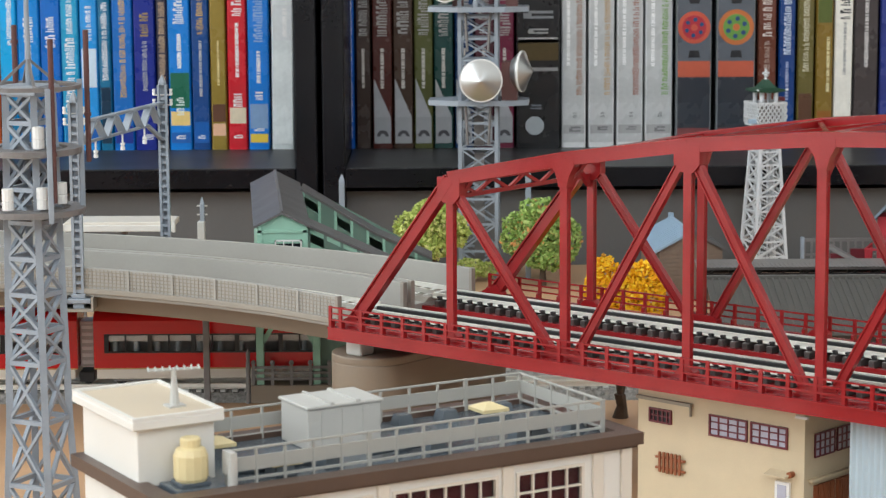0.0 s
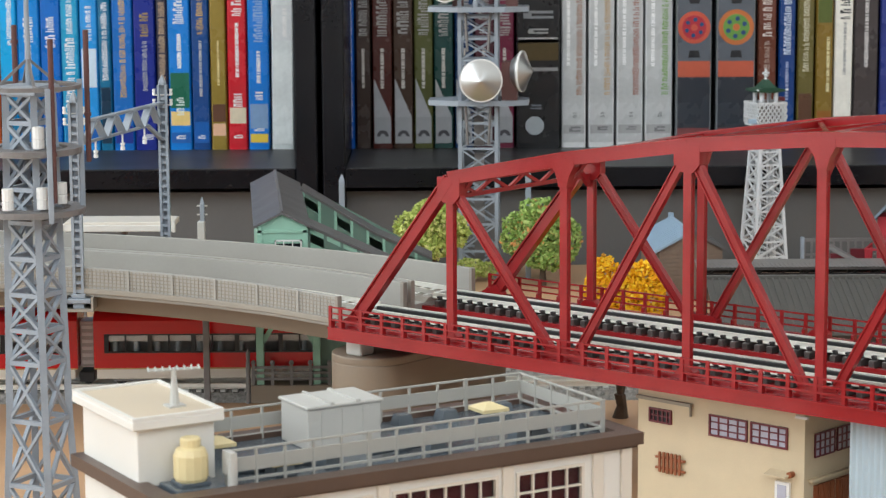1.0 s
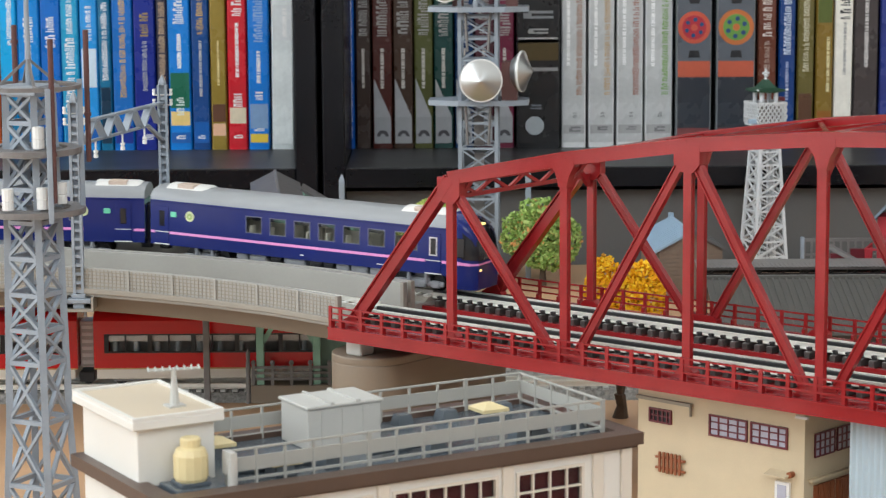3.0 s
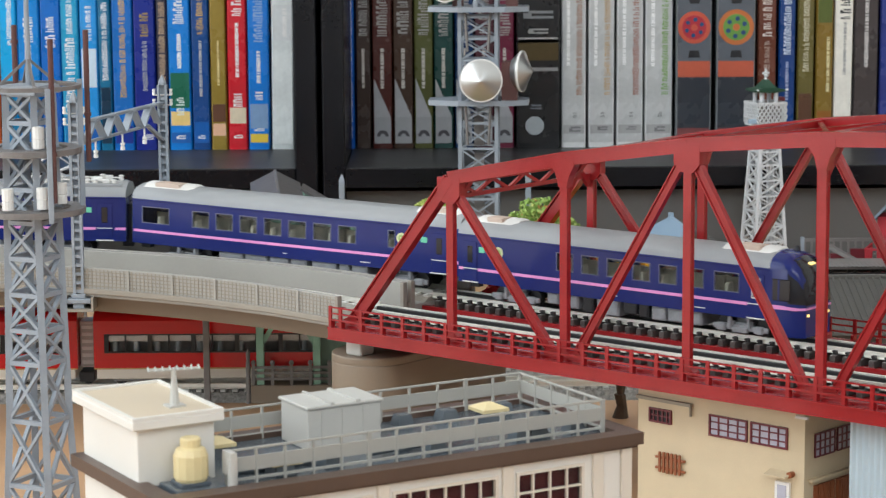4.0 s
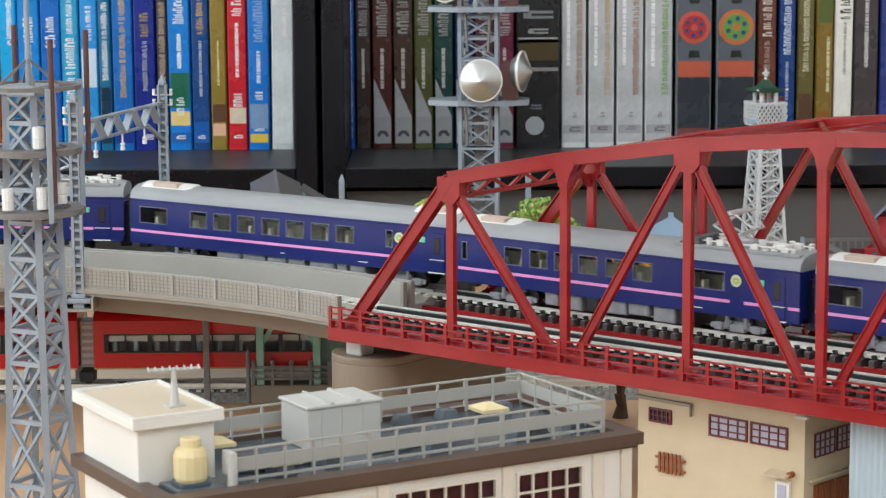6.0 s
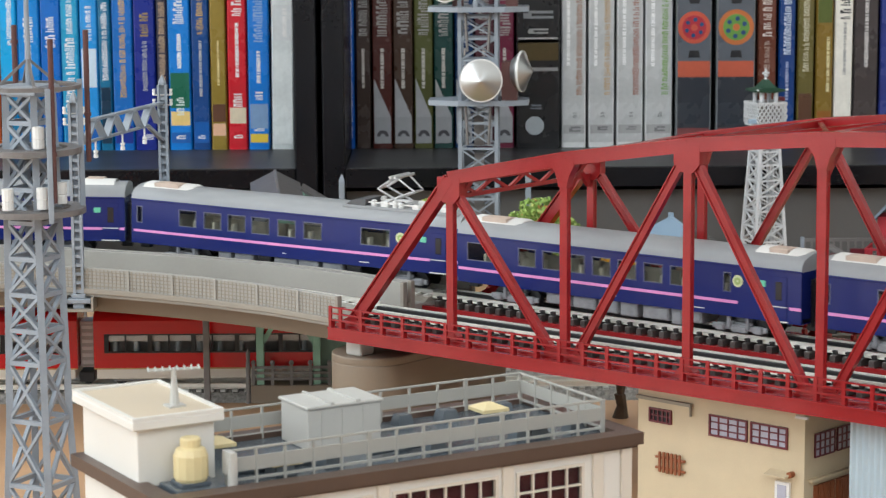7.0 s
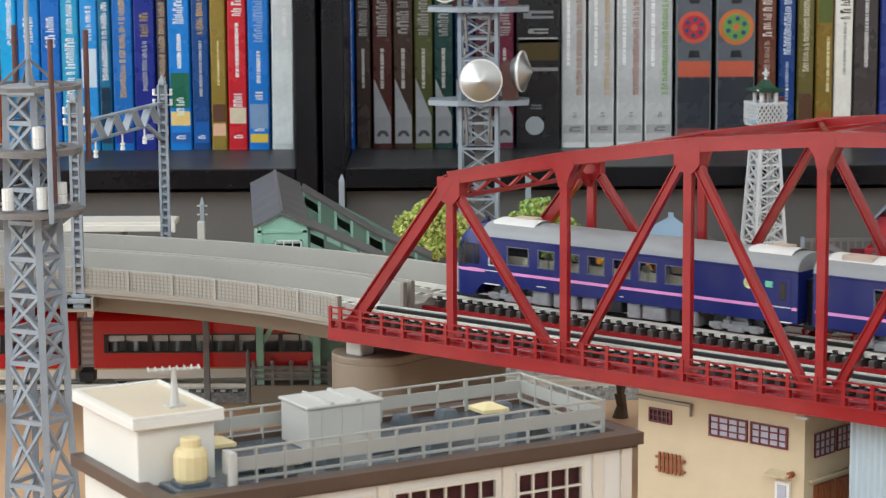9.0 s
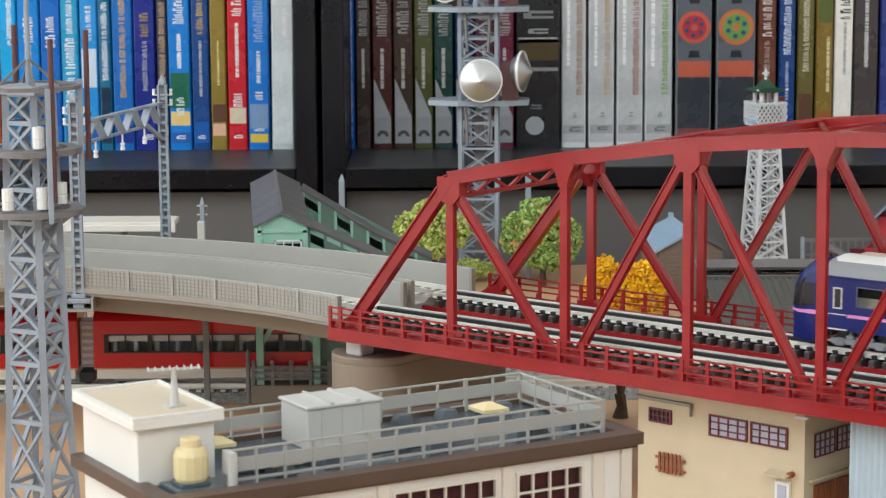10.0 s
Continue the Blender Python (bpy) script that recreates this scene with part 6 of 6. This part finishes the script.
# ---- ground track, red tram ----
def ground_track(y, x0, x1, label):
    g = thing("ground_track", label, "track", at(0, y, 0), "tracks on the table")
    part("roadbed", Mesh().loft([[(x, -13, 0.0), (x, -9.5, 3.2), (x, 9.5, 3.2), (x, 13, 0.0)] for x in (x0, x1)]), BALLAST, g)
    st = Mesh()
    rnd = random.Random(9)
    for k in range(2600):
        x, yy = rnd.uniform(-170, 160), rnd.uniform(-12.5, 10)
        z = 3.2 if abs(yy) < 9.5 else 3.2 * (13 - abs(yy)) / 3.5
        r = rnd.uniform(0.35, 0.75)
        a = rnd.uniform(0, 3)
        c, s = r * math.cos(a), r * math.sin(a)
        st.add([(x + c, yy + s, z), (x - s, yy + c, z), (x - c, yy - s, z), (x + s, yy - c, z), (x, yy, z + r * 0.9)], [(0, 1, 4), (1, 2, 4), (2, 3, 4), (3, 0, 4)])
    tagged(part("ballast_stones", st, BALLAST, g), kind="stuff")
    sl = Mesh().box(-1.1, -8, 3.0, 1.1, 8, 4.2, 0.2).data("sleeper", LGREY)
    x = -176
    while x < 160:
        part("sleeper", sl, LGREY, g, m=at(x, 0))
        x += 4.7
    for dy in (-4.9, 4.9):
        part("rail", rail_mesh(x0, x1, dy, 6.2), RAIL, g)


ground_track(901, -500, 400, "grey ballasted ground track passing under the viaduct")
ground_track(938, -500, 400, "grey ballasted ground track further back")


def red_tram():
    def car(x0, x1):
        c = thing("red_railcar", "glossy red railcar with dark window band on the ground track", "train car", at(0, 901, 0), "cars of the red train")
        y0, y1 = -9.6, 9.6
        L = x1 - x0
        part("side_panel", Mesh().box(x0, y0, 13.2, x1, y0 + 0.8, 19.6), CABRED, c)
        part("side_panel", Mesh().box(x0, y0, 26.6, x1, y0 + 0.8, 32), CABRED, c)
        part("side_panel", Mesh().box(x0, y1 - 0.8, 13.2, x1, y1, 32), CABRED, c)
        for xa in (x0, x1 - 0.8):
            part("end_panel", Mesh().box(xa, y0 + 0.8, 13, xa + 0.8, y1 - 0.8, 32), CABRED, c)
        part("roof", Mesh().loft([[(x, -9.6, 32), (x, -8.8, 33.6), (x, -6, 35.2), (x, 0, 36), (x, 6, 35.2), (x, 8.8, 33.6), (x, 9.6, 32)] for x in (x0, x1)]), CABRED, c, smooth=True)
        part("skirt", Mesh().box(x0 + 1, y0 - 0.1, 9.0, x1 - 1, y1 + 0.1, 13.2, 0.3), CREAMTRIM, c, "cream lower skirt")
        part("gold_line", Mesh().box(x0, y0 - 0.15, 12.9, x1, y0 + 0.1, 13.4), mat("gold_line", rgb(190, 150, 90), 0.4), c)
        a = x0 + 4.2
        part("window_band", Mesh().box(a, y0 + 0.45, 19.6, x1 - 4, y0 + 0.6, 26.6), bpy.data.materials.get("railcar_pane") or glass("railcar_pane", (0.98, 0.98, 0.98), alpha=0.08), c)
        part("band_end", Mesh().box(x0, y0, 19.6, a, y0 + 0.8, 26.6), CABRED, c)
        part("band_end", Mesh().box(x1 - 4, y0, 19.6, x1, y0 + 0.8, 26.6), CABRED, c)
        k = 0
        x = a
        while x < x1 - 6:
            part("window_pillar", Mesh().box(x - 0.1, y0 - 0.05, 19.6, x + (1.6 if k % 2 == 0 else 0.5), y0 + 0.75, 26.6), BLACKP, c)
            x += 9.0 if k % 2 else 8.0
            k += 1
        part("band_edge", Mesh().box(a, y0 - 0.08, 19.3, x1 - 4, y0 + 0.7, 19.9).box(a, y0 - 0.08, 26.3, x1 - 4, y0 + 0.7, 26.9), BLACKP, c)
        seats = Mesh()
        x = a + 3
        while x < x1 - 10:
            seats.box(x, -7.4, 13, x + 1.8, -1, 23.6, 0.4).box(x + 1.8, -7.4, 13, x + 5, -1, 17, 0.4)
            x += 8.2
        part("seating", seats, mat("seat_blue", rgb(190, 204, 214), 0.6), c)
        part("blind", Mesh().box(a, -8.9, 23.9, x1 - 5, -8.7, 26.5), WHITEP, c)
        part("far_wall", Mesh().box(a, 5, 13, x1 - 5, 5.5, 31), mat("red_inside", rgb(205, 208, 208), 0.6), c)
        for xb in (x0 + 16, x1 - 16):
            b = part("bogie", Mesh().box(xb - 9, -7, 7.6, xb + 9, 7, 10, 0.3), BOGIE, c)
            for dx in (-6, 6):
                part("wheel", Mesh().rod((xb + dx, -5.6, 9.0), (xb + dx, 5.6, 9.0), 2.8, n=16), BLACKP, b)
    car(-136.6, -22)
    car(-262, -143.0)
    g = thing("red_train_gangway", "grey bellows and coupling between the red railcars", "gangway", at(-139.8, 901, 0))
    part("bellows", Mesh().box(-3.0, -3.5, 13, 3.0, 6, 31, 0.3), LGREY, g)
    part("coupling", Mesh().box(-3.0, -8, 7.6, 3.0, 2, 11.6, 0.3).rod((0, -3, 6.2), (0, -3, 10), 1.5), BLACKP, g)
    for z in range(6):
        part("bellows_rib", Mesh().box(-2.2, -4.2, 14 + z * 2.8, 2.2, -3.5, 15.4 + z * 2.8), WHITEP, g)


red_tram()

small = thing("support_column", "slim grey column under the viaduct", "column", at(-91.8, 884, 0))
part("shaft", Mesh().box(-1.2, -1.2, 0, 1.2, 1.2, 39, 0.2), STEELD, small)
part("head", Mesh().box(-3, -12, 37.5, 3, 2, 39.0, 0.2), STEELD, small)


# ---- sheds and platforms at the back ----
def blue_roof_shed():
    h = thing("shed", "small brown shed with a pale blue corrugated roof", "shed", at(119.8, 1110, 0, 5.7))
    board = mat("shed_board", rgb(120, 102, 88), 0.6, var=0.2)
    part("wall", Mesh().prism([(-15.4, 0), (15.4, 0), (15.4, 25), (0, 33), (-15.4, 25)], 0, 48), board, h)
    for i in range(12):
        part("board", Mesh().box(-15.4, -0.4, 1 + i * 2, 15.4, 0, 2.7 + i * 2), board, h)
    # One roof: lit slope pale blue, shaded slope dark grey, light put into colour.
    for s, mt in ((-1, ROOFBLUE), (1, ROOFD)):
        r = part("roof", Mesh().loft([[(0, y, 34.2), (s * 18.4, y, 24.4), (s * 18.4, y, 23.6), (0, y, 33.4)] for y in (-2, 50)]), mt, h)
        for i in range(14):
            y = -1.6 + i * 3.9
            part("roof_rib", Mesh().beam((0, y, 34.4), (s * 18.4, y, 24.6), 1.2, 0.9), mt, r)
    part("ridge_cap", Mesh().rod((0, -2.4, 34.2), (0, 50.4, 34.2), 0.8, n=8).box(-1.2, 48.5, 33, 1.2, 50.8, 36.4), ROOFBLUE, h)


blue_roof_shed()


def ribbed_building():
    h = thing("ribbed_roof_shed", "long shed with a dark grey ribbed roof", "shed", at(178, 1000, 0))
    CORR = mat("ribbed_roof_grey", rgb(88, 86, 82), 0.5, var=0.1, size=10)
    part("wall", Mesh().box(-58, -20, 0, 70, 26, 9), CORR, h)
    r = part("roof", Mesh().loft([[(x, -26, 9.6), (x, 31, 24.0), (x, 31, 22.8), (x, -26, 8.6)] for x in (-60, 72)]), CORR, h)
    for i in range(45):
        x = -60 + i * 3
        part("roof_rib", Mesh().beam((x, -26, 9.9), (x, 31, 24.3), 0.8, 0.9), CORR, r)
    part("ridge_strip", Mesh().box(-60, 30, 23.6, 72, 33, 25.4, 0.3), CORR, h)
    part("back_wall", Mesh().box(-58, 30, 0, 70, 31.4, 22.6), CORR, h)
    c = thing("platform_canopy", "dark steel platform canopy with a grey corrugated edge", "canopy", at(178, 1046, 0))
    part("roof", Mesh().box(-60, 8, 24.2, 72, 32, 25.4, 0.2), STEELD, c)
    e = Mesh()
    for i in range(66):
        e.rod((-60 + i * 2, 8, 24.8), (-60 + i * 2, 20, 24.8), 0.85, n=6)
    part("corrugated_edge", e, STEELD, c)
    part("beam", Mesh().box(-60, 11, 20.2, 72, 12.5, 22.0).box(-60, 24, 20.2, 72, 25.5, 22), BLACKP, c)
    for i in range(12):
        part("bracket", Mesh().beam((-56 + i * 11, 11.5, 21), (-51 + i * 11, 11.5, 24.4), 0.9, 0.9).box(-56.6 + i * 11, 17, 0, -55.4 + i * 11, 19, 24.2), BLACKP, c)


ribbed_building()


def back_platform():
    p = thing("platform_railing", "grey railing and beams on a raised platform", "railing", at(195, 1110, 0))
    part("platform_body", Mesh().box(-17, 0, 0, 50, 26, 16, 0.4), CONCD, p)
    part("top_rail", Mesh().box(-18, 24, 25, 50, 25, 26.6).box(-18, 24, 18, 50, 25, 19), STEELD, p)
    for i in range(18):
        part("baluster", Mesh().box(-17 + i * 3.6, 24.2, 16, -16 + i * 3.6, 24.9, 25), STEELD, p)
    part("end_post", Mesh().box(-18.6, 22, 16, -17, 25, 27.4), STEEL, p)
    part("slanting_beam", Mesh().beam((-7, 16, 24.6), (6, 0, 18.2), 2.4, 2.0), STEELD, p)
    part("red_rack", Mesh().box(-6, 10, 16, 3, 12, 21).box(4, 12, 16, 12, 14, 23), MAROON, p)
    h = thing("red_house", "red model house with a blue-grey roof", "house", at(222, 1104, 0, -20))
    part("wall", Mesh().box(-12, -9, 0, 26, 9, 42), mat("house_red", rgb(170, 44, 56), 0.45, var=0.1), h)
    part("roof", Mesh().prism([(-15, 40), (2, 60), (4, 60), (29, 42), (29, 40.5), (3, 58), (-15, 38.6)], -13, 13), mat("house_roof", rgb(112, 126, 140), 0.5, var=0.1), h)
    part("balcony", Mesh().box(-17, -12, 18, -10, 8, 19).box(-17, -12.4, 26, -10, -11.6, 27).box(-17.4, -12, 26, -16.6, 8, 27), bpy.data.materials["house_red"], h)
    for i in range(5):
        part("baluster", Mesh().box(-17.3, -12 + i * 4.5, 19, -16.7, -11 + i * 4.5, 26), bpy.data.materials["house_red"], h)


back_platform()


# ---- trees ----
def leaf_mat(name, cols, rough=0.75):
    m = bpy.data.materials.new(name)
    m.use_nodes = True
    nt, n = m.node_tree, m.node_tree.nodes
    geo, ramp = n.new("ShaderNodeNewGeometry"), n.new("ShaderNodeValToRGB")
    ramp.color_ramp.interpolation = "CONSTANT"
    el = ramp.color_ramp.elements
    while len(el) < len(cols):
        el.new(0.5)
    for e, (p, c) in zip(el, cols):
        e.position, e.color = p, (*rgb(*c), 1)
    nt.links.new(geo.outputs["Random Per Island"], ramp.inputs[0])
    b = n["Principled BSDF"]
    nt.links.new(ramp.outputs[0], b.inputs["Base Color"])
    b.inputs["Roughness"].default_value = rough
    return m


LEAF = leaf_mat("foam_green", [(0, (150, 168, 76)), (0.2, (176, 190, 96)), (0.45, (196, 206, 114)), (0.7, (214, 218, 136)), (0.88, (134, 148, 66)), (0.97, (222, 212, 150))])
LEAFO = leaf_mat("foam_green_orange", [(0, (132, 164, 78)), (0.25, (160, 188, 100)), (0.5, (184, 206, 124)), (0.72, (120, 148, 70)), (0.9, (230, 164, 100)), (0.96, (206, 210, 130))])
LEAFY = leaf_mat("foam_yellow", [(0, (250, 190, 10)), (0.3, (255, 204, 20)), (0.6, (242, 170, 6)), (0.85, (255, 216, 60)), (0.97, (190, 130, 14))])


def tree(x, y, trunk_h, lobes, material, label, count, size, seed, trunk_r=1.6):
    rnd = random.Random(seed)
    t = thing("tree", label, "tree", at(x, y, 0), "model trees")
    m = Mesh()
    pts = [Vector((0, 0, 0)), Vector((0.6, 0.3, trunk_h * 0.5)), Vector((-0.2, 0, trunk_h))]
    rings = []
    for p, r in zip(pts, (trunk_r * 1.3, trunk_r * 0.8, trunk_r * 0.9)):
        rings.append([(p.x + r * math.cos(a), p.y + r * math.sin(a), p.z) for a in [2 * math.pi * i / 10 for i in range(10)]])
    m.loft(rings)
    for cx, cy, cz, rx, rz in lobes:
        m.rod((0, 0, trunk_h * 0.85), (cx * 0.8, cy * 0.8, cz), trunk_r * 0.5, 0.4, 6)
    part("trunk", m, BARK, t)
    c = Mesh()
    weights = [l[3] ** 2 * l[4] for l in lobes]
    for k in range(count):
        cx, cy, cz, rx, rz = rnd.choices(lobes, weights)[0]
        while True:
            d = Vector((rnd.uniform(-1, 1), rnd.uniform(-1, 1), rnd.uniform(-1, 1)))
            if 0.2 < d.length <= 1:
                break
        d = d.normalized() * (d.length ** 0.35)
        j = 1 + 0.16 * noise.noise(d * 3 + Vector((cx, cy, cz)))
        p = Vector((cx + d.x * rx * j, cy + d.y * rx * j, cz + d.z * rz * j))
        s = rnd.uniform(0.5, 1.15) * size
        ax = [Vector((rnd.gauss(0, 1), rnd.gauss(0, 1), rnd.gauss(0, 1))).normalized() * s * rnd.uniform(0.6, 1.2) for _ in range(3)]
        v = [p + ax[0], p - ax[0] * 0.8, p + ax[1], p - ax[1], p + ax[2] * 0.8, p - ax[2]]
        c.add(v, [(0, 2, 4), (2, 1, 4), (1, 3, 4), (3, 0, 4), (2, 0, 5), (1, 2, 5), (3, 1, 5), (0, 3, 5)])
    me = c.data("crown", material)
    tagged(part("crown", me, material, t), kind="stuff")


tree(-5, 1150, 22, [(0, 0, 33, 13, 12), (-11, -2, 31, 9, 8), (9, 2, 29, 9, 9), (-2, 0, 22, 12, 7), (2, 3, 40, 8, 6)], LEAF, "pale green foam-leaved model tree behind the viaduct", 5200, 1.35, 3)
tree(50, 1158, 20, [(0, 0, 28, 14, 12), (-11, 0, 24, 10, 10), (11, 0, 24, 9, 11), (-2, -3, 38, 10, 7), (3, 2, 16, 14, 8), (-14, 0, 32, 6, 5)], LEAFO, "green foam-leaved model tree flecked with orange", 6500, 1.25, 4)
tree(66.5, 858, 9, [(-6, 0, 47, 7.5, 14), (9, 2, 46, 8, 14), (2, -2, 41, 9, 12), (5, 0, 31, 12, 10), (-3, 2, 29, 10, 9)], LEAFY, "bright yellow autumn ginkgo model tree behind the bridge", 9000, 1.15, 5, 2.4)
tree(14, 1170, 5, [(0, 0, 7, 9, 5), (8, 2, 6, 6, 4)], LEAF, "low pale green shrub at the tower's foot", 900, 1.0, 6, 0.8)

motions()
